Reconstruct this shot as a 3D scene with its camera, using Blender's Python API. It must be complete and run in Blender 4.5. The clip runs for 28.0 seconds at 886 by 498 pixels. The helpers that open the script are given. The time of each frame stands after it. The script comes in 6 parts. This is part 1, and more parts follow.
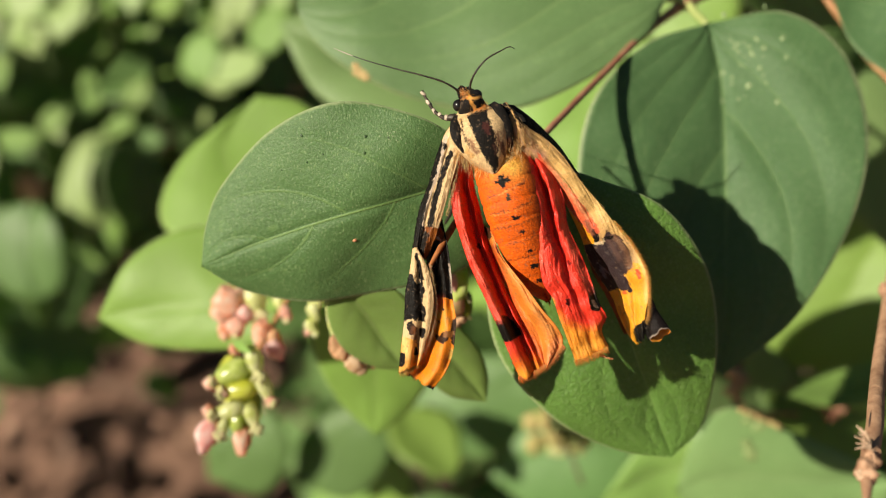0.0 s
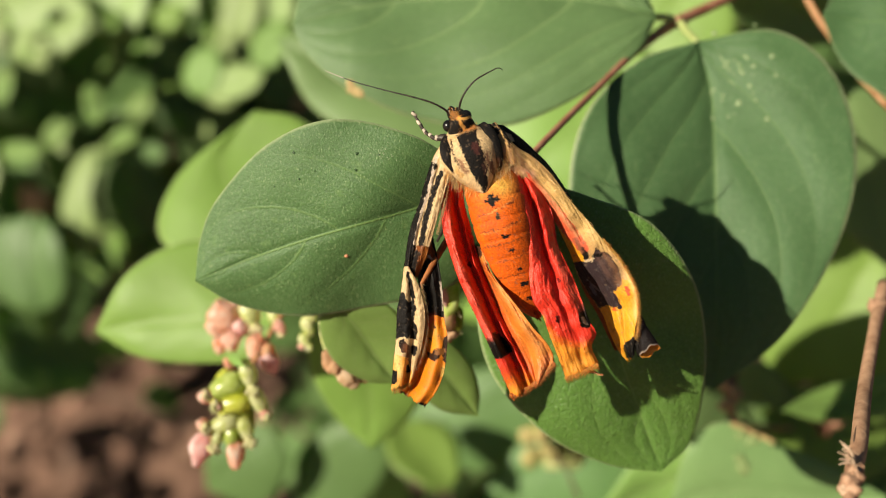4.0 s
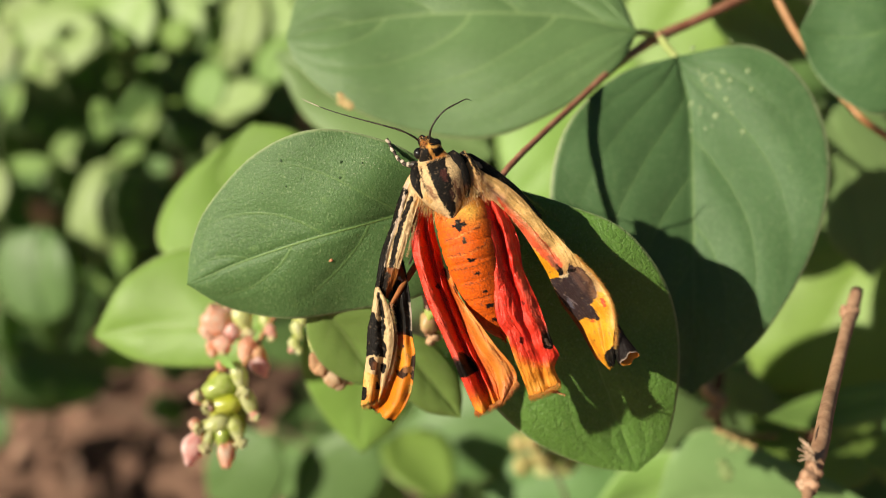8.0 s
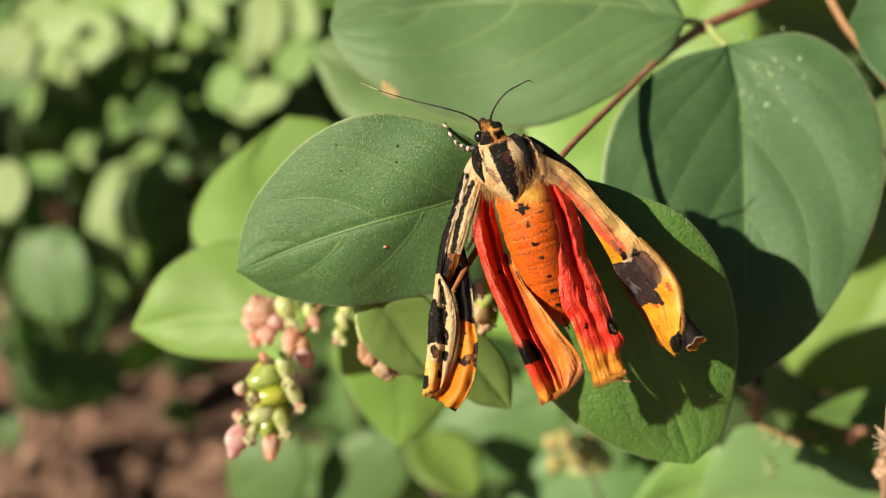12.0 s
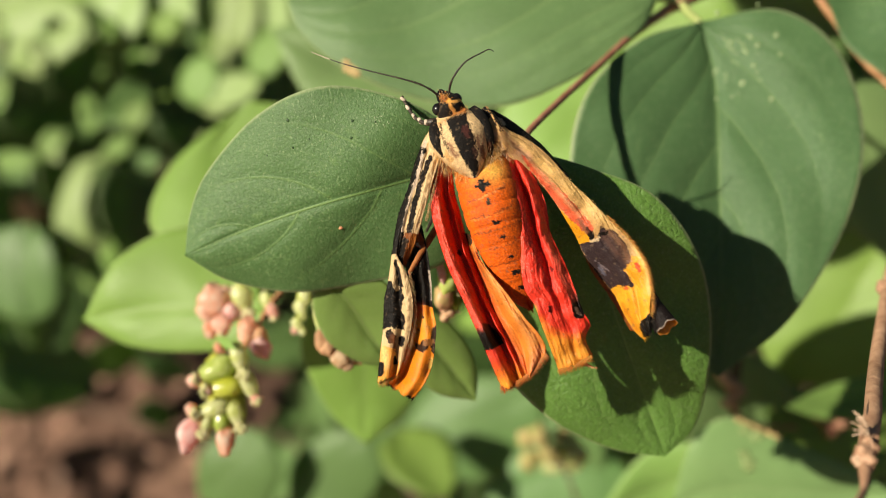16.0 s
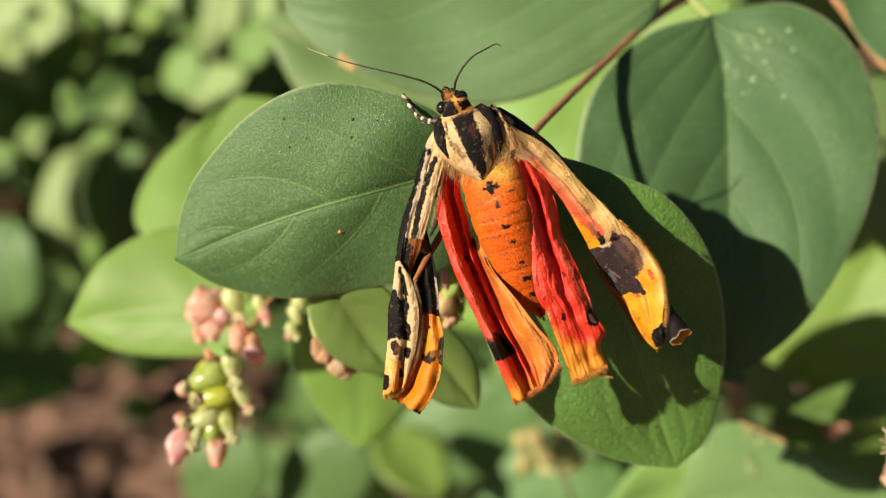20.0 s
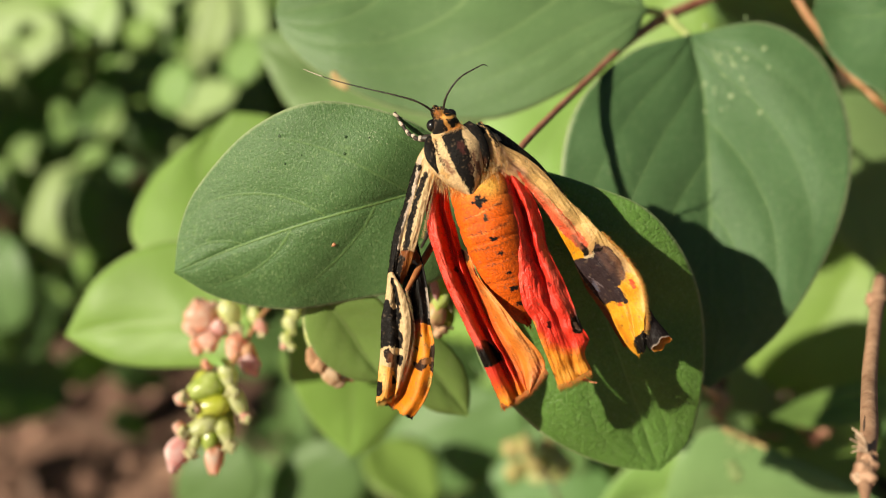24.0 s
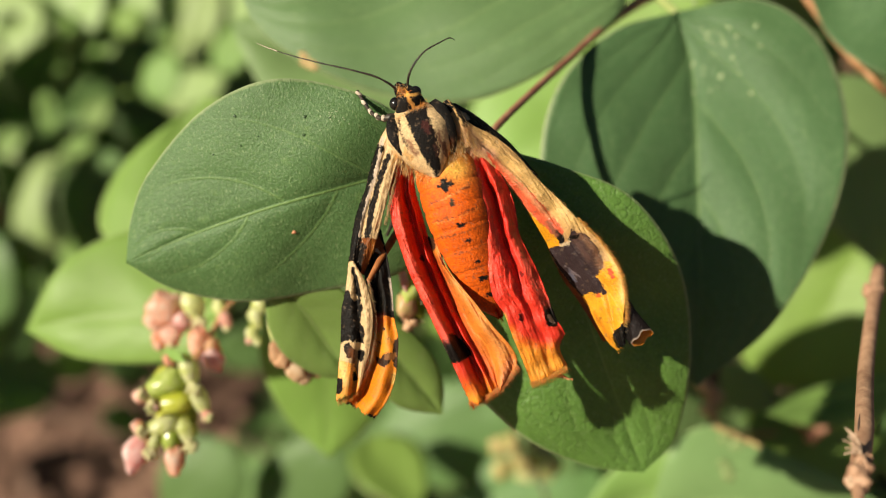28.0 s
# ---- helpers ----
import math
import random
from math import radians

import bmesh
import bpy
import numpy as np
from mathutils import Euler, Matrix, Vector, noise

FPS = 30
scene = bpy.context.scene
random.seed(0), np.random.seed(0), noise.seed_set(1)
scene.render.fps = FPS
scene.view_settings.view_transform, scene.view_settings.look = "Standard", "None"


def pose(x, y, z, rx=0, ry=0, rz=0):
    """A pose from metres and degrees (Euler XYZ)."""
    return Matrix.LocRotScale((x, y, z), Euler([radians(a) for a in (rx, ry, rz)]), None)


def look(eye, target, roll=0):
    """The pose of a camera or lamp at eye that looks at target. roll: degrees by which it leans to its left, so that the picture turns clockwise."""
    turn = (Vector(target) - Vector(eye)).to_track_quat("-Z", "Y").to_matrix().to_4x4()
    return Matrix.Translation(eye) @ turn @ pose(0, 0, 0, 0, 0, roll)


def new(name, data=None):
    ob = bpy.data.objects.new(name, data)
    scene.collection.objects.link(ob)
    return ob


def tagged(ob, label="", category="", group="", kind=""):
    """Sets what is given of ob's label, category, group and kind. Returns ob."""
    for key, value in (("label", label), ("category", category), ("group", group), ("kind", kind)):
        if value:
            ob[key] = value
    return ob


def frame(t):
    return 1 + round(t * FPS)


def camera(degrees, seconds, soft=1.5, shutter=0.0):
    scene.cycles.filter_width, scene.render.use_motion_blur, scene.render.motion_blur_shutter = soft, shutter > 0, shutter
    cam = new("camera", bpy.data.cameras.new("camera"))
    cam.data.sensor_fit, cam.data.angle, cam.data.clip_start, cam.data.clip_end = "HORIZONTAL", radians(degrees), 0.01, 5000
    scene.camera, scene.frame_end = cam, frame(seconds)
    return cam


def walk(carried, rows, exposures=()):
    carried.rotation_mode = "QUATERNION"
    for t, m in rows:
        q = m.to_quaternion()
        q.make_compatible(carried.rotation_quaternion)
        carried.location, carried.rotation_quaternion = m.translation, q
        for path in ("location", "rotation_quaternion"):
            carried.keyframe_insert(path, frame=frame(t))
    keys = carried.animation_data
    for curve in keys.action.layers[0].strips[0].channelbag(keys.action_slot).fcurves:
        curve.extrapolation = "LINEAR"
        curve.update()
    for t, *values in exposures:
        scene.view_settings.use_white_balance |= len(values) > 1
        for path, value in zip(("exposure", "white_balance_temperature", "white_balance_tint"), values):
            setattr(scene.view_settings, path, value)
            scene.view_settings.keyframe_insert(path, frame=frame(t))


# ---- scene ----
# A moth on a snowberry twig, seen close by. Lengths below are in millimetres; MM turns them into metres.
MM = 0.001
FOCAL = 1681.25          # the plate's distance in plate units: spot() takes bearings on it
BASE = Matrix.Translation((0, 0, 0.50)) @ Matrix.Rotation(radians(55), 4, "X")


def spot(x, y, z):
    """A place z mm ahead of the first standpoint, on the bearing (x, y) of its plate."""
    return BASE @ Vector(((x - 784) / FOCAL * z * MM, (441 - y) / FOCAL * z * MM, -z * MM))


# ---- camera ----
cam = camera(50.0, 28.0, soft=0.8)
cam.data.dof.use_dof = True
cam.data.dof.focus_distance = 0.0880
cam.data.dof.aperture_fstop = 14.8
# seconds, offset in mm, turn in degrees
PATH = [
    (0.0, 0.37, 3.86, 2.49, -2.25, 0.23, -0.54),
    (0.5, 1.35, 4.16, 2.79, -2.13, 0.22, -0.54),
    (1.0, 0.81, 4.50, 1.92, -2.07, 0.23, -0.56),
    (1.5, 0.76, 4.15, 1.88, -2.03, 0.29, -0.56),
    (2.0, 0.53, 4.23, 2.15, -2.03, 0.34, -0.48),
    (2.5, 1.44, 3.97, 2.01, -1.91, 0.39, -0.45),
    (3.0, 2.23, 3.57, 2.26, -1.76, 0.42, -0.35),
    (3.5, 1.64, 4.52, 3.44, -1.65, 0.43, -0.40),
    (5.5, 2.46, 3.47, 3.50, -1.02, 0.73, -0.34),
    (6.0, 1.38, 3.60, 3.83, -0.83, 0.83, -0.19),
    (6.5, 3.24, 3.67, 4.11, -0.75, 0.88, -0.20),
    (7.0, 4.16, 3.38, 4.93, -0.69, 0.98, -0.18),
    (7.5, 4.56, 3.22, 6.70, -0.57, 1.05, -0.22),
    (8.0, 4.87, 3.10, 7.33, -0.50, 1.11, -0.21),
    (8.5, 2.81, 1.67, 7.13, -0.58, 1.30, -0.27),
    (9.0, 0.94, 1.49, 5.88, -0.51, 1.30, -0.27),
    (9.5, 0.07, 2.02, 5.44, -0.50, 1.29, -0.23),
    (10.0, 1.03, 2.58, 6.37, -0.50, 1.33, -0.18),
    (10.5, 0.23, 1.77, 6.15, -0.47, 1.29, -0.23),
    (11.0, 1.20, 1.11, 6.03, -0.40, 1.35, -0.19),
    (11.5, -1.54, 1.14, 6.09, -0.10, 1.23, -0.00),
    (12.0, -0.75, 0.85, 5.79, -0.01, 1.25, -0.07),
    (12.5, -0.26, 1.55, 5.59, -0.03, 0.85, -0.09),
    (13.0, 1.32, 1.08, 5.43, 0.14, 0.85, -0.14),
    (13.5, 2.07, -0.99, 3.40, 0.23, 0.68, -0.18),
    (15.5, 2.19, -0.49, 0.72, 0.02, 0.38, -0.27),
    (16.0, 1.65, -1.30, 0.76, 0.16, 0.30, -0.22),
    (16.5, 0.11, 0.17, 1.97, 0.17, 0.15, -0.12),
    (17.0, -0.00, -0.00, -0.00, -0.00, -0.00, 0.00),
    (17.5, 0.50, 0.31, 0.85, 0.01, -0.06, -0.10),
    (18.0, -0.27, -0.28, 0.19, 0.06, -0.22, 0.13),
    (18.5, -0.30, -0.20, 0.71, -0.15, -0.49, 0.09),
    (19.0, 0.31, -0.00, 0.25, -0.40, -0.53, 0.00),
    (19.5, -0.33, -0.09, -2.05, -0.32, -0.70, 0.03),
    (20.0, -0.33, 0.14, -3.63, -0.45, -0.71, -0.17),
    (20.5, -0.84, -0.20, -3.61, -0.39, -0.77, -0.28),
    (22.5, -1.00, -0.92, -1.77, -0.04, -1.35, -0.53),
    (23.0, -0.23, -0.49, 0.32, 0.00, -1.26, -0.65),
    (23.5, 0.35, -0.44, -0.23, 0.12, -1.29, -0.72),
    (24.0, -0.50, 0.00, -0.03, 0.36, -1.38, -0.50),
    (24.5, 0.20, -1.12, -0.25, 0.44, -1.32, -0.49),
    (25.0, -0.19, -0.64, 0.46, 0.27, -1.30, -0.52),
    (25.5, 0.65, -1.38, -2.07, 0.17, -1.14, -0.49),
    (26.0, 2.43, -0.52, -3.76, 0.01, -1.08, -0.47),
    (26.5, 3.17, 0.35, -3.78, -0.13, -1.09, -0.73),
    (27.0, 3.44, 0.37, -4.24, -0.14, -1.22, -0.68),
    (27.5, 3.68, 0.31, -4.96, -0.19, -1.17, -0.68),
    (28.0, 2.90, -0.65, -5.71, 0.05, -1.19, -0.57),
]
walk(cam, [(t, BASE @ pose(x * MM, y * MM, z * MM, rx, ry, rz)) for t, x, y, z, rx, ry, rz in PATH],
     exposures=[(0, 0.60, 6950, 6), (28.0, 0.60, 6950, 6)])

# ---- light ----
SUN_WAY = (BASE.to_3x3() @ Vector((-1.10, 0.35, 1.0))).normalized()     # towards the sun
world = bpy.data.worlds.new("sky")
scene.world = world
world.use_nodes = True
wn = world.node_tree.nodes
sky = wn.new("ShaderNodeTexSky")
sky.sky_type = "NISHITA"
sky.sun_disc = False
sky.sun_elevation = math.asin(SUN_WAY.z)
sky.sun_rotation = math.atan2(SUN_WAY.x, SUN_WAY.y)
wn["Background"].inputs["Strength"].default_value = 0.022
world.node_tree.links.new(sky.outputs[0], wn["Background"].inputs["Color"])
sun = new("sun", bpy.data.lights.new("sun", "SUN"))
sun.data.energy = 5.0
sun.data.angle = radians(0.53)
sun.data.color = (1.0, 0.93, 0.80)
sun.matrix_world = look((0, 0, 2), Vector((0, 0, 2)) - SUN_WAY)


# ---- materials ----
def material(name):
    m = bpy.data.materials.new(name)
    m.use_nodes = True
    return m, m.node_tree.nodes, m.node_tree.links, m.node_tree.nodes["Principled BSDF"]


def maths(n, l, op, a, b=None, c=None):
    k = n.new("ShaderNodeMath")
    k.operation = op
    for i, v in enumerate((a, b, c)):
        if v is None:
            continue
        if isinstance(v, (int, float)):
            k.inputs[i].default_value = v
        else:
            l.new(v, k.inputs[i])
    return k.outputs[0]


def mixed(n, l, fac, a, b, blend="MIX"):
    k = n.new("ShaderNodeMix")
    k.data_type = "RGBA"
    k.blend_type = blend
    for i, v in ((0, fac), (6, a), (7, b)):
        if isinstance(v, (int, float)):
            k.inputs[i].default_value = v
        elif isinstance(v, tuple):
            k.inputs[i].default_value = (*v, 1)
        else:
            l.new(v, k.inputs[i])
    return k.outputs[2]


def grain(n, l, scale, detail=3, rough=0.6, where=None):
    k = n.new("ShaderNodeTexNoise")
    k.inputs["Scale"].default_value = scale
    k.inputs["Detail"].default_value = detail
    k.inputs["Roughness"].default_value = rough
    if where is None:
        where = n.new("ShaderNodeTexCoord").outputs["Object"]
    l.new(where, k.inputs["Vector"])
    return k.outputs["Fac"]


def ramp(n, l, v, lo, hi, a=0.0, b=1.0):
    k = n.new("ShaderNodeMapRange")
    for i, x in enumerate((lo, hi, a, b)):
        k.inputs[i + 1].default_value = x
    l.new(v, k.inputs[0])
    return k.outputs[0]


def bumped(n, l, bsdf, height, strength, distance):
    k = n.new("ShaderNodeBump")
    k.inputs["Strength"].default_value = strength
    k.inputs["Distance"].default_value = distance
    l.new(height, k.inputs["Height"])
    l.new(k.outputs[0], bsdf.inputs["Normal"])
    return k


def meshwork(n, l, scale, width):
    """Thin lines between cells of uneven size, 1 on the line."""
    k = n.new("ShaderNodeTexVoronoi")
    k.feature = "DISTANCE_TO_EDGE"
    k.inputs["Scale"].default_value = scale
    w = n.new("ShaderNodeTexNoise")
    w.inputs["Scale"].default_value = 500.0
    co = n.new("ShaderNodeTexCoord").outputs["Object"]
    l.new(co, w.inputs["Vector"])
    add = n.new("ShaderNodeVectorMath")
    add.operation = "MULTIPLY_ADD"
    l.new(w.outputs["Color"], add.inputs[0])
    add.inputs[1].default_value = (0.0012, 0.0012, 0.0012)
    l.new(co, add.inputs[2])
    l.new(add.outputs[0], k.inputs["Vector"])
    return ramp(n, l, k.outputs["Distance"], 0.0, width, 1.0, 0.0)


def leaf_material(name, colour, pale, through_colour, veins=9.0, thin=0.35, gloss=0.46, relief=1.0, vary=0.15, sweep=0.30, power=0.8, quilted=0.10, veined=1.0):
    """A leaf blade: matt bluish green, pale midrib and side veins, fine pebbled relief, light let through."""
    m, n, l, p = material(name)
    uv = n.new("ShaderNodeUVMap").outputs[0]
    sep = n.new("ShaderNodeSeparateXYZ")
    l.new(uv, sep.inputs[0])
    u = maths(n, l, "ABSOLUTE", maths(n, l, "MULTIPLY_ADD", sep.outputs[0], 2.0, -1.0))
    v = sep.outputs[1]
    wob = grain(n, l, 90.0, 2)
    # side veins leave the midrib and bend towards the tip
    side = maths(n, l, "SUBTRACT", maths(n, l, "MULTIPLY", v, veins),
                 maths(n, l, "MULTIPLY", maths(n, l, "POWER", u, power), veins * sweep))
    half = maths(n, l, "GREATER_THAN", sep.outputs[0], 0.5)
    side = maths(n, l, "ADD", side, maths(n, l, "MULTIPLY", half, 0.58))
    side = maths(n, l, "ADD", side, maths(n, l, "MULTIPLY", maths(n, l, "SUBTRACT", wob, 0.5), 0.12))
    tri = maths(n, l, "PINGPONG", side, 0.5)
    vein = ramp(n, l, tri, 0.0, 0.03, 1.0, 0.0)
    vein = maths(n, l, "MULTIPLY", vein, ramp(n, l, u, 0.55, 0.92, 1.0, 0.0))
    rib = ramp(n, l, u, 0.004, 0.016, 1.0, 0.0)
    lines = maths(n, l, "MAXIMUM", maths(n, l, "MULTIPLY", vein, 0.34 * veined), maths(n, l, "MULTIPLY", rib, 0.65))
    blotch = grain(n, l, 130.0, 4)
    fine = grain(n, l, 4200.0, 3, 0.7)
    dots = ramp(n, l, grain(n, l, 900.0, 2), 0.62, 0.72)
    net = meshwork(n, l, 1150.0, 0.09)
    # short pale hairs lie along the blade
    lain = n.new("ShaderNodeMapping")
    lain.inputs["Scale"].default_value = (1.0, 0.34, 0.34)
    l.new(n.new("ShaderNodeTexCoord").outputs["Object"], lain.inputs["Vector"])
    hairs = ramp(n, l, grain(n, l, 8200.0, 2, 0.5, lain.outputs[0]), 0.60, 0.70)
    fleck = ramp(n, l, grain(n, l, 5200.0, 2, 0.5), 0.60, 0.74)
    downy = tuple(0.45 * x + 0.55 * y for x, y in zip(pale, (0.36, 0.43, 0.24)))
    c = mixed(n, l, ramp(n, l, blotch, 0.3, 0.7, 0.0, 1.0), colour, tuple(x * 1.22 + 0.004 for x in colour))
    c = mixed(n, l, maths(n, l, "MULTIPLY", ramp(n, l, fine, 0.46, 0.64), 0.5), c, tuple(x * (1 + 0.9 * relief) for x in colour))
    c = mixed(n, l, maths(n, l, "MULTIPLY", dots, 0.22), c, pale)
    c = mixed(n, l, maths(n, l, "MULTIPLY", net, 0.035 * relief), c, pale)
    c = mixed(n, l, maths(n, l, "MULTIPLY", fleck, 0.40 * relief), c, downy)
    c = mixed(n, l, maths(n, l, "MULTIPLY", hairs, 0.60 * relief), c, downy)
    pores = ramp(n, l, grain(n, l, 6400.0, 2, 0.5), 0.30, 0.42, 1.0, 0.0)
    c = mixed(n, l, maths(n, l, "MULTIPLY", pores, 0.6 * relief), c, tuple(x * 0.5 for x in colour))
    # pale margin line, with the edge highlight put into its colour
    rim = ramp(n, l, maths(n, l, "MULTIPLY_ADD", grain(n, l, 1400.0, 2), 0.03, u), 0.985, 1.012, 0.0, 0.6)
    c = mixed(n, l, lines, c, pale)
    c = mixed(n, l, rim, c, (0.46, 0.50, 0.28))
    rnd = n.new("ShaderNodeObjectInfo").outputs["Random"]
    hs = n.new("ShaderNodeHueSaturation")
    l.new(c, hs.inputs["Color"])
    l.new(ramp(n, l, rnd, 0, 1, 1 - vary, 1 + vary), hs.inputs["Value"])
    l.new(ramp(n, l, rnd, 0, 1, 0.488, 0.508), hs.inputs["Hue"])
    l.new(hs.outputs[0], p.inputs["Base Color"])
    p.inputs["Roughness"].default_value = gloss
    p.inputs["Specular IOR Level"].default_value = 0.34
    h = maths(n, l, "ADD", maths(n, l, "MULTIPLY", fine, 0.7), maths(n, l, "MULTIPLY", grain(n, l, 800.0, 2), 0.22))
    h = maths(n, l, "SUBTRACT", h, maths(n, l, "MULTIPLY", lines, 0.6))
    h = maths(n, l, "ADD", h, maths(n, l, "MULTIPLY", grain(n, l, 1500.0, 2, 0.5), quilted))
    h = maths(n, l, "SUBTRACT", h, maths(n, l, "MULTIPLY", net, 0.3 * quilted))
    b = bumped(n, l, p, h, 0.6 * relief, 0.00024)
    tr = n.new("ShaderNodeBsdfTranslucent")
    l.new(mixed(n, l, lines, through_colour, tuple(x * 0.7 for x in through_colour)), tr.inputs["Color"])
    l.new(b.outputs[0], tr.inputs["Normal"])
    mx = n.new("ShaderNodeMixShader")
    mx.inputs[0].default_value = thin
    l.new(p.outputs[0], mx.inputs[1])
    l.new(tr.outputs[0], mx.inputs[2])
    l.new(mx.outputs[0], n["Material Output"].inputs["Surface"])
    return m


def tint_material(name, rough=0.6, spec=0.35, scale_grain=2600.0, relief=0.7, thin=0.0, vary=0.35, sheen=0.0):
    """Scales and hair: the colour is the pattern laid on the mesh, with a fine grain and relief."""
    m, n, l, p = material(name)
    col = n.new("ShaderNodeVertexColor")
    col.layer_name = "tint"
    fine = grain(n, l, scale_grain, 3, 0.7)
    big = grain(n, l, 420.0, 3)
    c = mixed(n, l, maths(n, l, "MULTIPLY", ramp(n, l, fine, 0.35, 0.7, 1.0, 0.0), vary), col.outputs[0], (0.0, 0.0, 0.0), "MIX")
    c = mixed(n, l, maths(n, l, "MULTIPLY", ramp(n, l, big, 0.4, 0.75), 0.12), c, (1.0, 0.78, 0.5), "SOFT_LIGHT")
    l.new(c, p.inputs["Base Color"])
    p.inputs["Roughness"].default_value = rough
    bw = n.new("ShaderNodeRGBToBW")
    l.new(col.outputs[0], bw.inputs[0])
    l.new(ramp(n, l, bw.outputs[0], 0.02, 0.15, 0.12, spec), p.inputs["Specular IOR Level"])
    p.inputs["Sheen Weight"].default_value = sheen
    b = bumped(n, l, p, maths(n, l, "ADD", fine, maths(n, l, "MULTIPLY", big, 0.6)), relief, 0.00012)
    if thin:
        tr = n.new("ShaderNodeBsdfTranslucent")
        l.new(c, tr.inputs["Color"])
        mx = n.new("ShaderNodeMixShader")
        mx.inputs[0].default_value = thin
        l.new(p.outputs[0], mx.inputs[1])
        l.new(tr.outputs[0], mx.inputs[2])
        l.new(mx.outputs[0], n["Material Output"].inputs["Surface"])
    return m


def plain_material(name, a, b, scale, rough, relief=0.5, spec=0.4, dist=0.0001, stretch=None, island=0.0, thin=0.0):
    m, n, l, p = material(name)
    where = None
    if stretch:
        k = n.new("ShaderNodeMapping")
        k.inputs["Scale"].default_value = stretch
        l.new(n.new("ShaderNodeTexCoord").outputs["Object"], k.inputs["Vector"])
        where = k.outputs[0]
    g = grain(n, l, scale, 4, 0.65, where)
    g2 = grain(n, l, scale * 0.17, 3)
    c = mixed(n, l, ramp(n, l, g, 0.32, 0.68), a, b)
    c = mixed(n, l, maths(n, l, "MULTIPLY", ramp(n, l, g2, 0.4, 0.7), 0.35), c, tuple(x * 0.55 for x in a))
    if island:
        rnd = n.new("ShaderNodeNewGeometry").outputs["Random Per Island"]
        hs = n.new("ShaderNodeHueSaturation")
        l.new(c, hs.inputs["Color"])
        l.new(ramp(n, l, rnd, 0, 1, 1 - island, 1 + island), hs.inputs["Value"])
        c = hs.outputs[0]
    l.new(c, p.inputs["Base Color"])
    p.inputs["Roughness"].default_value = rough
    p.inputs["Specular IOR Level"].default_value = spec
    bumped(n, l, p, g, relief, dist)
    if thin:
        tr = n.new("ShaderNodeBsdfTranslucent")
        l.new(c, tr.inputs["Color"])
        mx = n.new("ShaderNodeMixShader")
        mx.inputs[0].default_value = thin
        l.new(p.outputs[0], mx.inputs[1])
        l.new(tr.outputs[0], mx.inputs[2])
        l.new(mx.outputs[0], n["Material Output"].inputs["Surface"])
    return m


LEAF_BLUE = leaf_material("leaf_bluish", (0.060, 0.124, 0.047), (0.19, 0.31, 0.11), (0.20, 0.42, 0.08), veins=4.0, sweep=0.8, power=1.2, thin=0.22, vary=0.03, veined=1.5)
LEAF_GLOSSY = leaf_material("leaf_glossy", (0.100, 0.190, 0.037), (0.23, 0.35, 0.10), (0.20, 0.42, 0.06), veins=4.2, sweep=0.6, power=1.8, thin=0.22, vary=0.03, gloss=0.36, quilted=0.85)
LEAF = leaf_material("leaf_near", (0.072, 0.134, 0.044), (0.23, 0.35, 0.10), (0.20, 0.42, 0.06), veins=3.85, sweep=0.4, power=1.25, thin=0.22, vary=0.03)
LEAF_FAR = leaf_material("leaf_far", (0.112, 0.206, 0.068), (0.24, 0.38, 0.13), (0.34, 0.54, 0.13), veins=5.0, thin=0.36, relief=0.4)
LEAF_ABOVE = leaf_material("leaf_above", (0.104, 0.192, 0.076), (0.30, 0.44, 0.18), (0.30, 0.50, 0.12), veins=4.2, sweep=0.8, power=1.6, thin=0.30, relief=0.7, vary=0.03, veined=1.9)
LEAF_PALE = leaf_material("leaf_pale", (0.198, 0.326, 0.070), (0.34, 0.45, 0.16), (0.42, 0.60, 0.17), veins=5.0, thin=0.36, relief=0.4)
STEM_RED = plain_material("stem_red", (0.25, 0.095, 0.056), (0.40, 0.20, 0.125), 500, 0.5, 0.5)
STEM_ORANGE = plain_material("stem_orange", (0.38, 0.18, 0.08), (0.50, 0.27, 0.13), 500, 0.55, 0.5)
PETIOLE = plain_material("petiole", (0.28, 0.38, 0.12), (0.44, 0.44, 0.18), 500, 0.5, 0.4)
TWIG = plain_material("twig_bark", (0.28, 0.145, 0.085), (0.50, 0.30, 0.19), 700, 0.65, 0.6, dist=0.0003)
SPLINTER = plain_material("splinter_pale", (0.42, 0.27, 0.17), (0.66, 0.48, 0.35), 1200, 0.7, 0.6)
TWIG_DARK = plain_material("bark_dark", (0.07, 0.045, 0.03), (0.16, 0.10, 0.07), 300, 0.8, 0.8, dist=0.0004)
LEAF_MID = leaf_material("leaf_mid", (0.172, 0.280, 0.072), (0.32, 0.40, 0.17), (0.37, 0.54, 0.15), veins=5.0, thin=0.34, relief=0.4)
LEAF_DULL = leaf_material("leaf_dull", (0.178, 0.285, 0.108), (0.32, 0.42, 0.19), (0.34, 0.50, 0.17), veins=5.0, thin=0.34, relief=0.4)
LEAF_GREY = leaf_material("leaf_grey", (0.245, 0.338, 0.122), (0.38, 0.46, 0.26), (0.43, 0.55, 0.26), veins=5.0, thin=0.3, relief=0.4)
BERRY = plain_material("berry_green", (0.46, 0.58, 0.08), (0.74, 0.80, 0.34), 800, 0.2, 0.15, spec=0.5, thin=0.45)
BERRY_RIPE = plain_material("berry_yellowish", (0.60, 0.64, 0.06), (0.78, 0.78, 0.20), 500, 0.25, 0.15, spec=0.5, thin=0.45)
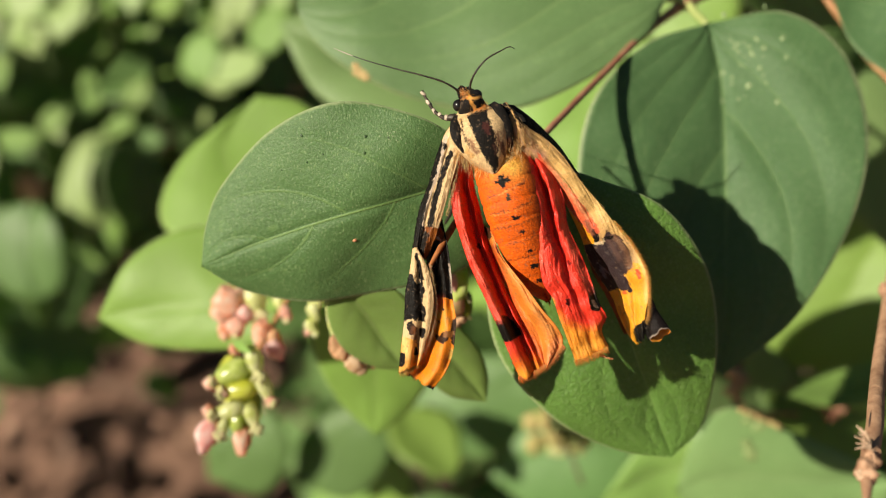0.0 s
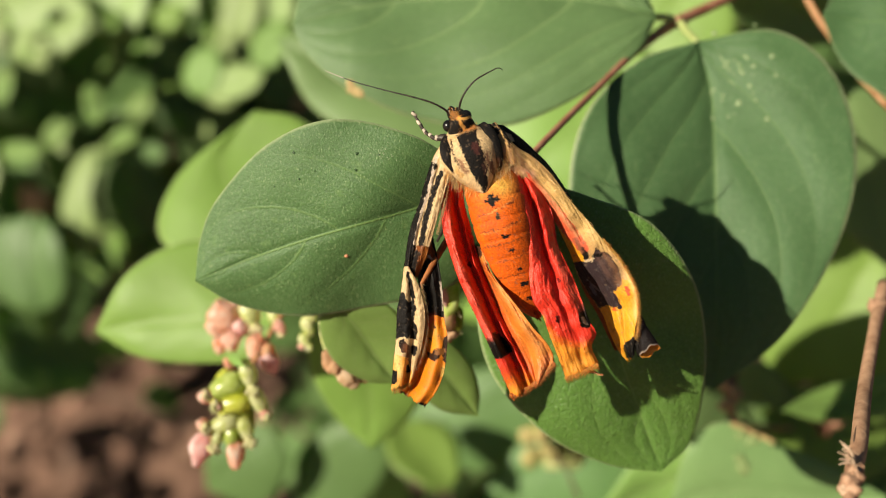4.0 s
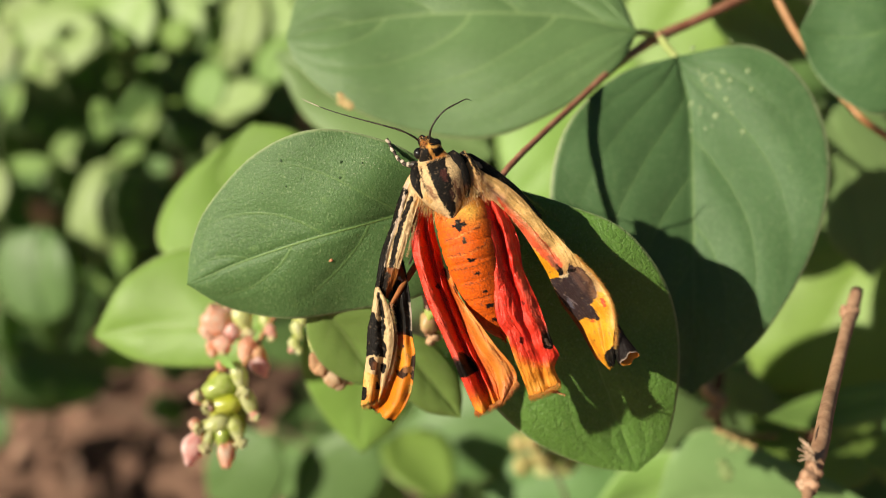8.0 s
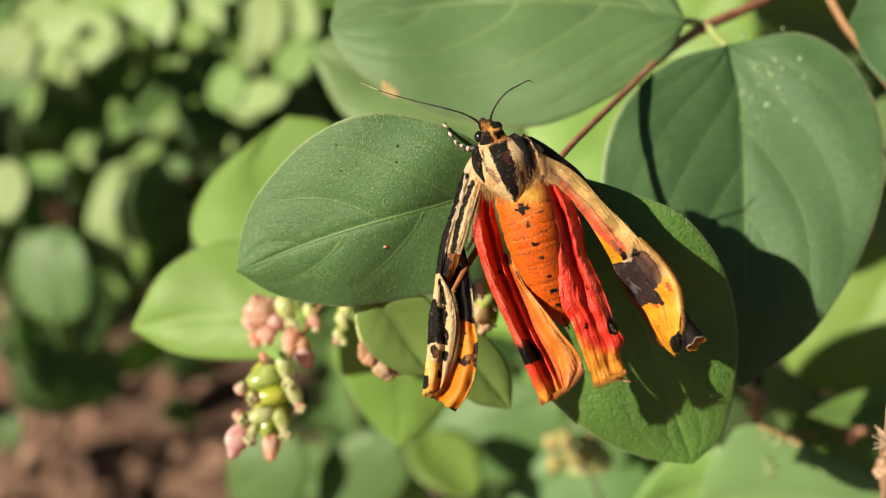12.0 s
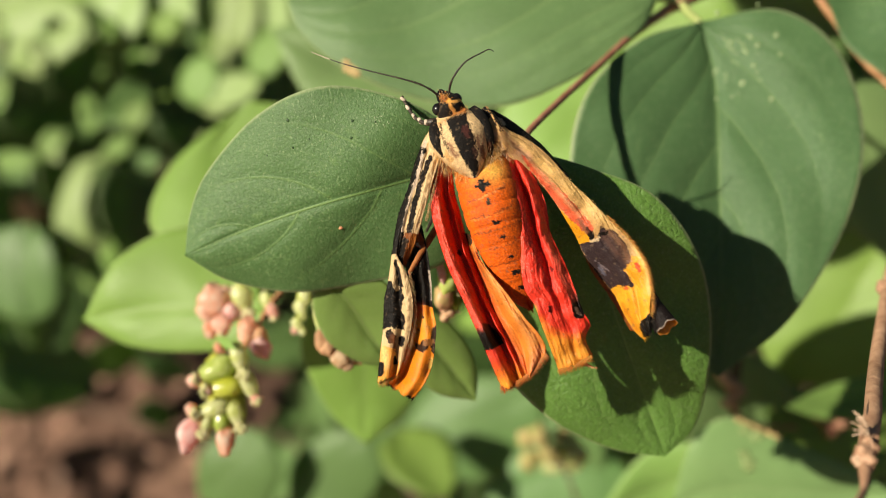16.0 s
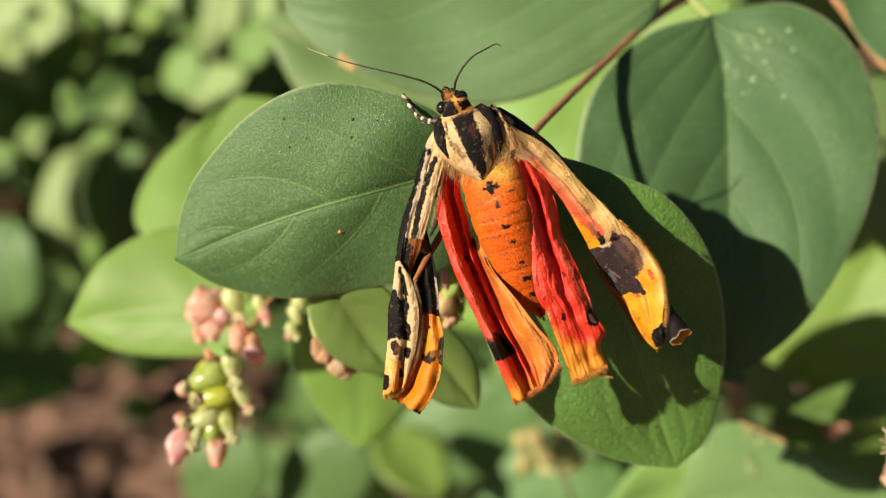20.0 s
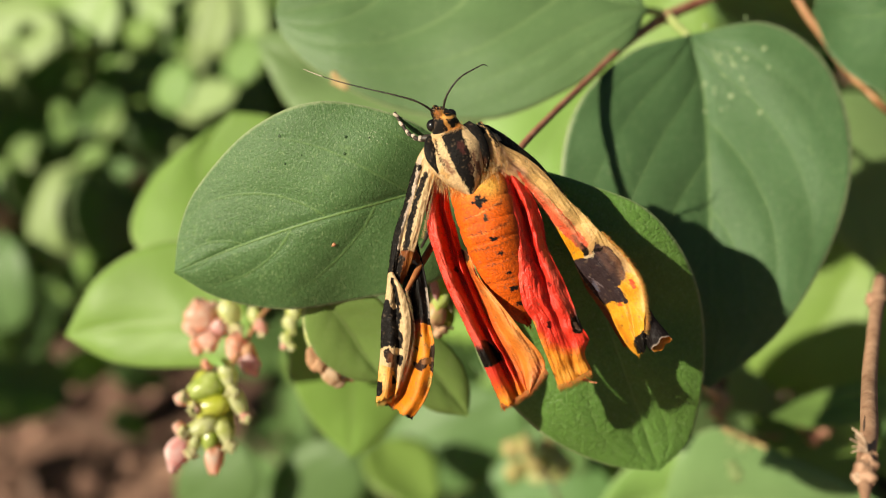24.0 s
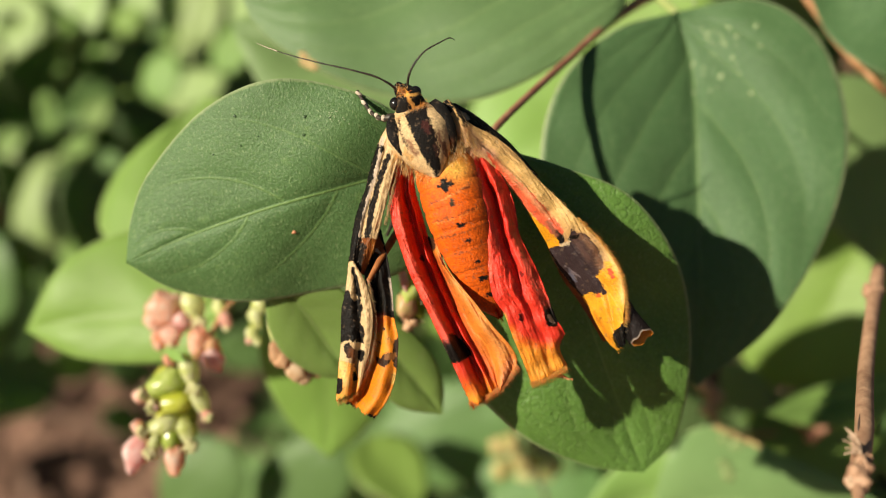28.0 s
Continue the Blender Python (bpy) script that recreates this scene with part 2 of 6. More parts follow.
BERRY_DULL = plain_material("berry_dull", (0.30, 0.36, 0.03), (0.46, 0.48, 0.08), 600, 0.40, 0.2, thin=0.4)
BERRY_PALE = plain_material("berry_pale", (0.62, 0.68, 0.18), (0.95, 0.92, 0.64), 800, 0.3, 0.15, thin=0.5)
BERRY_BLUSH = plain_material("berry_blush", (0.50, 0.44, 0.14), (0.74, 0.30, 0.26), 350, 0.4, 0.25, thin=0.3)
BERRY_TAN = plain_material("berry_tan", (0.40, 0.40, 0.13), (0.62, 0.44, 0.22), 400, 0.6, 0.3, thin=0.3)
BUD_PINK = plain_material("bud_pink", (0.84, 0.34, 0.28), (0.95, 0.78, 0.62), 900, 0.30, 0.15, thin=0.5)
BUD_ROSE = plain_material("bud_rose", (0.86, 0.34, 0.32), (0.96, 0.82, 0.78), 800, 0.22, 0.15, thin=0.5)
BUD_PEACH = plain_material("bud_peach", (0.86, 0.36, 0.20), (0.97, 0.86, 0.74), 900, 0.30, 0.15, thin=0.5)
BUD_ORANGE = plain_material("bud_orange", (0.86, 0.44, 0.22), (0.92, 0.60, 0.36), 420, 0.35, 0.2, thin=0.5)
SEPAL = plain_material("sepal", (0.62, 0.62, 0.28), (0.82, 0.70, 0.46), 400, 0.5, 0.3, thin=0.4)
BUD_DRY = plain_material("bud_dry", (0.42, 0.24, 0.14), (0.60, 0.38, 0.22), 500, 0.6, 0.5)
BRACT_BROWN = plain_material("bract_brown", (0.50, 0.26, 0.13), (0.72, 0.44, 0.25), 700, 0.6, 0.6, thin=0.4)
BRACT_TAN = plain_material("bract_tan", (0.62, 0.40, 0.22), (0.82, 0.62, 0.42), 700, 0.5, 0.5, thin=0.5)
YELLOWED = plain_material("yellowed_blotch", (0.19, 0.27, 0.10), (0.24, 0.29, 0.11), 300, 0.6, 0.3)
SOIL = plain_material("soil", (0.140, 0.073, 0.050), (0.24, 0.135, 0.094), 60, 0.9, 1.0, dist=0.006)
LITTER = plain_material("litter", (0.22, 0.105, 0.070), (0.68, 0.41, 0.29), 120, 0.7, 0.5, dist=0.0006, island=0.6)
WING = tint_material("wing_scales", rough=0.34, spec=0.45, scale_grain=5200.0, relief=0.9, thin=0.22, vary=0.12)
HAIR = tint_material("hair", rough=0.5, spec=0.4, relief=0.2, vary=0.05, thin=0.50)
FUR = tint_material("fur", rough=0.6, spec=0.25, scale_grain=4600.0, relief=0.9, vary=0.38, sheen=0.02)
CHITIN = plain_material("chitin_black", (0.006, 0.005, 0.005), (0.012, 0.010, 0.009), 900, 0.22, 0.25, spec=0.55)
HORN = plain_material("antenna_horn", (0.012, 0.009, 0.008), (0.07, 0.05, 0.035), 2500, 0.5, 0.5)
LEG_BROWN = plain_material("leg_brown", (0.22, 0.07, 0.02), (0.38, 0.14, 0.04), 1500, 0.5, 0.5)

PIT = plain_material("leaf_pit", (0.028, 0.062, 0.018), (0.05, 0.10, 0.03), 900, 0.4, 0.3)
ORANGE_SPECK = plain_material("orange_speck", (0.55, 0.20, 0.10), (0.60, 0.28, 0.14), 900, 0.5, 0.3)
BLOTCH = plain_material("withered_blotch", (0.34, 0.22, 0.09), (0.48, 0.36, 0.16), 600, 0.7, 0.4)
SCURF = plain_material("pale_scurf", (0.22, 0.32, 0.14), (0.34, 0.42, 0.22), 900, 0.6, 0.3)
CREAM_MAT = plain_material("pale_ring", (0.40, 0.32, 0.25), (0.60, 0.48, 0.38), 900, 0.6, 0.3)


# ---- shapes ----
def curve_through(points, n):
    """n + 1 places along a smooth line through the points (Catmull-Rom, by length)."""
    q = np.array(points, float)
    q = np.vstack([2 * q[0] - q[1], q, 2 * q[-1] - q[-2]])
    out = []
    for i in range(1, len(q) - 2):
        for s in np.linspace(0, 1, 24, endpoint=False):
            a, b, c, d = q[i - 1:i + 3]
            out.append(0.5 * (2 * b + (c - a) * s + (2 * a - 5 * b + 4 * c - d) * s * s + (3 * b - a - 3 * c + d) * s ** 3))
    out.append(q[-2])
    out = np.array(out)
    far = np.concatenate([[0], np.cumsum(np.linalg.norm(np.diff(out[:, :2], axis=0), axis=1))])
    want = np.linspace(0, far[-1], n + 1)
    return np.stack([np.interp(want, far, out[:, k]) for k in range(out.shape[1])], 1)


def ripple(x, y, seed, size):
    """Smooth uneven values about -1 to 1, with bumps of about that size."""
    r = np.random.RandomState(seed)
    total = 0
    for i in range(7):
        a = r.uniform(0, 2 * math.pi)
        k = 2 * math.pi / (size * r.uniform(0.6, 1.7))
        total = total + np.sin((x * math.cos(a) + y * math.sin(a)) * k + r.uniform(0, 7))
    return total / 3.2


def place_all(xyz):
    """Plate bearings and distances to world places, many at once."""
    x, y, z = xyz[..., 0], xyz[..., 1], xyz[..., 2]
    p = np.stack([(x - 784) / FOCAL * z, (441 - y) / FOCAL * z, -z], -1) * MM
    m = np.array(BASE)
    return p @ m[:3, :3].T + m[:3, 3]


def object_of(name, verts, faces, mat, parent=None, label="", uvs=None, tint=None, smooth=True):
    me = bpy.data.meshes.new(name)
    me.from_pydata([tuple(v) for v in verts], [], faces)
    if uvs is not None:
        lay = me.uv_layers.new(name="UVMap")
        idx = np.empty(len(me.loops), np.int32)
        me.loops.foreach_get("vertex_index", idx)
        lay.data.foreach_set("uv", np.asarray(uvs, np.float32)[idx].ravel())
    if tint is not None:
        att = me.color_attributes.new("tint", "FLOAT_COLOR", "POINT")
        att.data.foreach_set("color", np.concatenate([tint, np.ones((len(tint), 1))], 1).astype(np.float32).ravel())
    me.materials.append(mat)
    if smooth:
        me.polygons.foreach_set("use_smooth", np.ones(len(me.polygons), bool))
    me.update()
    ob = new(name, me)
    if parent is not None:
        ob.parent = parent
    if label:
        ob["label"] = label
    return ob


def thing(name, label, category, group="", kind="", at=None):
    ob = new(name)
    ob.empty_display_size = 0.002
    if at is not None:
        ob.location = at
    return tagged(ob, label, category, group, kind)


def settle(parent):
    """Parts were made in world places: keep them there under a moved parent."""
    bpy.context.view_layer.update()
    inv = parent.matrix_world.inverted()
    for ob in parent.children:
        ob.matrix_parent_inverse = inv


def grid_faces(n, m, off=0, flip=False):
    f = []
    for i in range(n):
        for j in range(m):
            a = off + i * (m + 1) + j
            q = (a, a + 1, a + m + 2, a + m + 1)
            f.append(q[::-1] if flip else q)
    return f


def closed_sheet(front, back, n, m):
    """Faces of a sheet with two skins and a rim; both are (n+1) x (m+1) grids."""
    k = (n + 1) * (m + 1)
    f = grid_faces(n, m) + grid_faces(n, m, k, True)
    ring = [i * (m + 1) for i in range(n + 1)] + [n * (m + 1) + j for j in range(1, m + 1)] \
        + [i * (m + 1) + m for i in range(n - 1, -1, -1)] + [j for j in range(m - 1, 0, -1)]
    for a, b in zip(ring, ring[1:] + ring[:1]):
        f.append((a, b, b + k, a + k))
    return np.concatenate([front.reshape(-1, 3), back.reshape(-1, 3)]), f


def blade(name, mid, left, right, mat, parent, label="", n=56, m=15, cup=0.0, wave=0.5, seed=1, thick=0.28, quilt=1.0, groove=0.22, sweep=0.30, power=0.8, veins=5.0):
    """A leaf from its midrib and two margins, each (x, y, z) from base to tip, with a fold and an uneven surface."""
    c, a, b = (curve_through(q, n) for q in (mid, left, right))
    s = np.linspace(-1, 1, 2 * m + 1)[None, :, None]
    t = np.abs(s)
    # the blade bows a little between rib and margin
    g = np.where(s < 0, c[:, None] * (1 - t) + a[:, None] * t, c[:, None] * (1 - t) + b[:, None] * t)
    g = g.copy()
    g[..., 2] += cup * (t * (1 - t) * 4)[..., 0] * np.clip((1 - np.linspace(0, 1, n + 1)[:, None]) * 5, 0, 1) + wave * ripple(g[..., 0], g[..., 1], seed, 260)
    # the blade is drawn in along the side veins and puffed between them
    along = np.linspace(0, 1, n + 1)[:, None]
    tt = t[..., 0]
    ease = np.clip((1 - along) * 7, 0, 1)
    ph = along * veins - tt ** power * veins * sweep + np.where(s[..., 0] > 0, 0.58, 0.0)
    near = np.abs((ph + 0.5) % 1.0 - 0.5)
    g[..., 2] += ease * quilt * ((1 - tt) ** 0.6 * (0.16 * np.exp(-(near / 0.11) ** 2) - 0.10 * near) * np.clip(tt * 8, 0, 1))
    g[..., 2] += ease * groove * np.exp(-(t[..., 0] / 0.04) ** 2)
    back = g.copy()
    back[..., 2] += thick
    v, f = closed_sheet(place_all(g), place_all(back), n, 2 * m)
    uv = np.stack(np.broadcast_arrays((s[..., 0] + 1) / 2, np.linspace(0, 1, n + 1)[:, None]), -1).reshape(-1, 2)
    return object_of(name, v, f, mat, parent, label, uvs=np.concatenate([uv, uv]))


def tube(name, points, radii, mat, parent=None, label="", sides=8, n=24, rough=0.0, seed=3, tint=None, world=False):
    """A round stem along a smooth line; points are (x, y, z) as for spot(), radii in mm."""
    line = curve_through([(*p, r) for p, r in zip(points, np.interp(np.linspace(0, 1, len(points)), np.linspace(0, 1, len(radii)), radii))], n)
    pts = [Vector(p) for p in (line[:, :3] * MM if world else place_all(line[:, :3]))]
    verts, faces = [], []
    rnd = random.Random(seed)
    up = Vector((0.3, 0.5, 0.8))
    for i, p in enumerate(pts):
        d = (pts[min(i + 1, n)] - pts[max(i - 1, 0)]).normalized()
        u = d.cross(up).normalized()
        w = d.cross(u)
        for k in range(sides):
            a = 2 * math.pi * k / sides
            r = line[i, 3] * MM * (1 + rough * rnd.uniform(-1, 1))
            verts.append(p + (u * math.cos(a) + w * math.sin(a)) * r)
    for i in range(n):
        for k in range(sides):
            a, b = i * sides + k, i * sides + (k + 1) % sides
            faces.append((a, b, b + sides, a + sides))
    faces += [tuple(range(sides))[::-1], tuple(n * sides + k for k in range(sides))]
    return object_of(name, verts, faces, mat, parent, label, tint=tint)


def lump(name, centre, size, mat, parent=None, label="", turn=0.0, uneven=0.06, seed=5, rings=14, sides=18, pinch=0.0, tint=None):
    """A rounded body about spot(*centre): size is half its (width, height, depth) in mm, turned in the plate's plane."""
    cpt = Vector(spot(*centre))
    r3 = BASE.to_3x3() @ Matrix.Rotation(radians(turn), 3, "Z")
    rnd = np.random.RandomState(seed)
    ph = rnd.uniform(0, 6, 6)
    verts = []
    for i in range(rings + 1):
        th = math.pi * i / rings
        for k in range(sides):
            a = 2 * math.pi * k / sides
            d = Vector((math.sin(th) * math.cos(a), math.cos(th), math.sin(th) * math.sin(a)))
            w = 1 + uneven * (math.sin(3 * a + ph[0]) * math.sin(2 * th + ph[1]) + math.sin(5 * th + ph[2]) * 0.4)
            q = 1 - pinch * (0.5 - 0.5 * d.y)
            verts.append(cpt + r3 @ Vector((d.x * size[0] * q, d.y * size[1], d.z * size[2] * q)) * (w * MM))
    faces = []
    for i in range(rings):
        for k in range(sides):
            a, b = i * sides + k, i * sides + (k + 1) % sides
            faces.append((a + sides, b + sides, b, a))
    return object_of(name, verts, faces, mat, parent, label, tint=tint)


# ---- ground ----
def build_ground():
    n = 90
    r = np.concatenate([[0], np.geomspace(0.05, 60, n)])
    ang = np.linspace(0, 2 * math.pi, 97)[:-1]
    x, y = r[:, None] * np.cos(ang), r[:, None] * np.sin(ang) + 0.5
    z = 0.012 * ripple(x, y, 11, 0.35) * np.clip(1.5 / (r[:, None] + 0.5), 0, 1) + 0.004 * ripple(x, y, 12, 0.06) * (r[:, None] < 2.5)
    v = np.stack([x, y, z], -1).reshape(-1, 3)
    k = len(ang)
    f = [(i * k + j, i * k + (j + 1) % k, (i + 1) * k + (j + 1) % k, (i + 1) * k + j) for i in range(n) for j in range(k)]
    tagged(object_of("ground", v, f, SOIL), "bare reddish-brown soil under the shrubs", "ground", kind="structure")
    # dry leaves and chips on the soil, in one object
    rnd = random.Random(4)
    verts, faces = [], []
    for _ in range(3600):
        cx, cy = rnd.uniform(-0.7, 0.8), rnd.uniform(0.15, 1.7)
        s, a = rnd.uniform(0.005, 0.018), rnd.uniform(0, 6.3)
        z0, tip = rnd.uniform(0.008, 0.022), rnd.uniform(-0.5, 0.5)
        b = len(verts)
        m = pose(cx, cy, z0, math.degrees(tip), math.degrees(rnd.uniform(-0.5, 0.5)), math.degrees(a))
        for px, py, pz in ((-1, 0, 0), (-0.35, 0.42, 0.12), (0.5, 0.36, 0.1), (1, 0, 0.2), (0.5, -0.36, 0.12), (-0.35, -0.42, 0.1), (0, 0, -0.05)):
            verts.append(m @ Vector((px * s, py * s, pz * s)))
        faces += [(b + 6, b + i, b + (i + 1) % 6) for i in range(6)]
    tagged(object_of("leaf_litter", verts, faces, LITTER, smooth=False), "dry brown fallen leaves lying on the soil", "leaf litter", kind="stuff")


def on_skin(name, x, y, r, mat, skin, parent, label="", flat=0.35):
    """A flat little bump of r mm on a leaf's face, on the bearing (x, y)."""
    me = skin.data
    k = len(me.vertices)
    co = np.empty(k * 3, np.float32)
    me.vertices.foreach_get("co", co)
    co = co.reshape(-1, 3)[:k // 2]
    m = np.array(BASE.inverted())
    q = co @ m[:3, :3].T + m[:3, 3]
    px, py = 784 + q[:, 0] / -q[:, 2] * FOCAL, 441 - q[:, 1] / -q[:, 2] * FOCAL
    d = (px - x) ** 2 + (py - y) ** 2
    near = np.argsort(d)[:4]
    w = 1 / (d[near] + 0.5)
    z = float((-q[near, 2] * w).sum() / w.sum()) / MM
    return lump(name, (x, y, z - 0.03), (r, r * 0.8, r * flat), mat, parent, label, turn=x * 7, uneven=0.3, seed=int(x), rings=6, sides=12)


# ---- the snowberry branch that the moth hangs on ----
def build_branch():
    br = thing("snowberry_branch", "snowberry branch with a red stem and broad matt green leaves", "branch", at=spot(960, 250, 100))
    tube("stem", [(925, 300, 94.5), (957, 250, 97), (1010, 196, 101.5), (1080, 130, 108.3), (1150, 66, 115), (1215, 22, 121), (1290, -10, 124), (1420, -70, 128), (1600, -130, 130), (1850, -120, 160), (2000, 200, 260), (2000, 900, 620)],
         [0.33, 0.36, 0.38, 0.42, 0.5, 0.7, 0.68, 0.72, 0.8, 1.1, 1.6, 2.2], STEM_RED, br, "slender reddish-brown stem", sides=12, n=110, rough=0.03)
    # swollen node where the leaf pair and the side twig leave
    lump("node", (1224, 20, 120.5), (1.0, 0.8, 0.85), STEM_RED, br, "swollen red node of the stem", turn=-35, uneven=0.12)
    # the broad leaf under the moth
    broad = blade("leaf", [(905, 300, 94), (800, 322, 92.5), (690, 352, 91.5), (580, 382, 92), (470, 418, 93.5), (395, 447, 95), (343, 469, 96.5)],
          [(905, 300, 94), (845, 262, 91.2), (745, 197, 90), (600, 168, 90), (480, 215, 92), (386, 316, 94.6), (353, 392, 95.8), (343, 469, 96.5)],
          [(905, 300, 94), (880, 420, 96), (800, 488, 96.5), (680, 516, 96.5), (545, 535, 96.8), (425, 515, 97), (343, 469, 96.5)],
          LEAF, br, "matt green oval leaf with a pale midrib", cup=-0.6, seed=21, m=24, n=90, sweep=0.4, power=1.25, veins=3.85)
    # the leaf hanging below, half in the moth's shade
    blade("leaf", [(985, 290, 93.8), (1030, 380, 93.0), (1075, 480, 93.4), (1118, 600, 95.6), (1160, 720, 98.0), (1197, 829, 99.6)],
          [(985, 290, 93.8), (1068, 316, 93.4), (1185, 368, 93.6), (1262, 480, 95.2), (1281, 625, 97.6), (1255, 765, 99.4), (1197, 829, 99.6)],
          [(985, 290, 93.8), (905, 380, 95.0), (862, 500, 95.4), (885, 640, 96.6), (985, 757, 98.0), (1100, 815, 99.0), (1197, 829, 99.6)],
          LEAF_GLOSSY, br, "green oval leaf with a small pointed tip", cup=-0.5, seed=22, m=20, n=80, groove=0.1, sweep=0.6, power=1.8, veins=4.2)
    # the large leaf behind, folded along its rib
    large = blade("leaf", [(1258, 52, 115), (1283, 140, 113.8), (1291, 255, 112), (1294, 400, 110.5), (1295, 540, 110), (1290, 684, 110.5)],
          [(1258, 52, 115), (1400, 32, 113), (1505, 105, 110.5), (1550, 250, 108.5), (1520, 410, 108), (1420, 580, 108.5), (1290, 684, 110.5)],
          [(1258, 52, 115), (1150, 85, 112.2), (1062, 170, 109.0), (1028, 285, 107.8), (1040, 430, 107.6), (1130, 590, 108.4), (1290, 684, 110.5)],
          LEAF_BLUE, br, "large rounded leaf folded along its rib", cup=-0.4, seed=23, m=22, n=100, wave=0.5, quilt=1.6, sweep=0.8, power=1.2, veins=4.0)
    # the leaf above, opposite
    above = blade("leaf", [(1185, 8, 116.0), (1080, -20, 116), (960, -30, 116.5), (820, -30, 117), (680, -18, 117.5), (524, 14, 118)],
          [(1185, 8, 116), (1150, 70, 113), (1040, 150, 112), (900, 203, 113), (740, 184, 114.5), (610, 124, 116), (545, 66, 117.5), (524, 14, 118)],
          [(1185, 8, 116), (1130, -90, 118), (1000, -165, 119), (840, -190, 120), (680, -160, 120), (560, -90, 120), (524, 14, 118)],
          LEAF_ABOVE, br, "broad green leaf above the moth", cup=-0.8, seed=24, m=22, n=80, quilt=1.8, groove=0.1, sweep=0.8, power=1.6, veins=4.2)
    for x, y, r in ((634, 130, 1.0), (646, 138, 0.8)):
        on_skin("blotch", x, y, r, BLOTCH, above, above, "withered pale-brown blotch", 0.06)
    # pits and specks on the broad leaf, pale scurf on the large one
    for x, y, z, r in ((645, 231, 90.1, 0.16), (643, 261, 90.6, 0.15), (529, 229, 91.4, 0.17), (538, 278, 91.8, 0.12), (686, 233, 90.1, 0.1), (492, 292, 92.5, 0.09), (567, 263, 91.1, 0.08)):
        on_skin("pit", x, y, r, PIT, broad, broad)
    on_skin("speck", 623, 421, 0.2, ORANGE_SPECK, broad, broad, "orange speck")
    rnd = random.Random(6)
    for i in range(26):
        on_skin("scurf", 694 + rnd.gauss(0, 16), 232 + rnd.gauss(0, 12), rnd.uniform(0.03, 0.08), SCURF, broad, broad, "", 0.1)
    for i in range(34):
        x, y = 1335 + rnd.gauss(0, 32), 122 + rnd.gauss(0, 38)
        on_skin("scurf", x, y, rnd.uniform(0.14, 0.32), SCURF, large, large)
    tube("petiole", [(1226, 22, 120), (1240, 38, 118), (1258, 54, 115.2)], [0.6, 0.5, 0.45], PETIOLE, br, "short yellowish leaf stalk", n=10)
    tube("petiole", [(1218, 18, 120.5), (1200, 12, 120), (1183, 9, 117.6)], [0.6, 0.5, 0.45], PETIOLE, br, "short yellowish leaf stalk", n=10)
    settle(br)
    return br


def build_dead_twig():
    tw = thing("dead_twig", "bare brown dry twig with a frayed stub", "twig", at=spot(1560, 800, 77))
    tube("stem", [(1600, 490, 109), (1594, 525, 106), (1586, 580, 100), (1577, 655, 93), (1574, 715, 86), (1573, 765, 81.5), (1566, 815, 77.5), (1563, 855, 74.5), (1562, 900, 72), (1545, 1000, 68), (1520, 1500, 110), (1490, 2100, 210), (1480, 2500, 318)],
         [0.72, 0.78, 0.68, 0.72, 0.74, 0.76, 0.74, 0.55, 0.3, 0.34, 0.6, 0.9, 1.1], TWIG, tw, "", sides=16, n=170, rough=0.01)
    for x, y, z, a, b, c, turn, mat in ((1558, 834, 75.2, 0.75, 0.95, 0.75, -25, TWIG), (1572, 822, 75.6, 0.62, 0.7, 0.7, 10, TWIG), (1566, 846, 74.6, 0.8, 0.6, 0.7, 15, TWIG), (1551, 848, 74.6, 0.4, 0.5, 0.4, 40, SPLINTER), (1574, 852, 74.4, 0.28, 0.5, 0.3, 0, TWIG), (1580, 812, 76.6, 0.3, 0.5, 0.3, -20, TWIG), (1570, 812, 76.4, 0.5, 0.4, 0.4, 30, SPLINTER)):
        lump("knot", (x, y, z), (a, b, c), mat, tw, "pale knobbly knot of the twig", turn=turn, uneven=0.22, seed=x)
    lump("knot", (1590, 531, 105.4), (1.15, 0.95, 1.0), TWIG, tw, "knobbly knot of the twig", turn=15, uneven=0.12)
    lump("knot", (1583, 526, 105.4), (0.6, 0.7, 0.6), TWIG, tw, "knobbly knot of the twig", turn=30, uneven=0.2)
    for pts, r in (([(1566, 735, 82.9), (1564, 755, 81.3), (1566, 782, 79.2)], 0.11), ([(1576, 690, 88.2), (1575, 705, 86.6)], 0.07), ([(1577, 770, 80.3), (1576, 790, 78.6)], 0.07)):
        tube("crack", pts, [0.03, r, 0.03], TWIG_DARK, tw, "dark split in the bark", sides=6, n=10)
    for x, y in ((1542, 756), (1549, 760), (1538, 776), (1541, 790), (1557, 766), (1546, 770), (1540, 800), (1553, 782)):
        tube("splinter", [(1567, 802, 77.4), ((1567 + x) / 2 + 2, (802 + y) / 2 - 4, 77), (x, y, 76.6)], [0.17, 0.13, 0.04], SPLINTER, tw, "pale frayed splinter", sides=5, n=8, rough=0.15, seed=x)
    settle(tw)


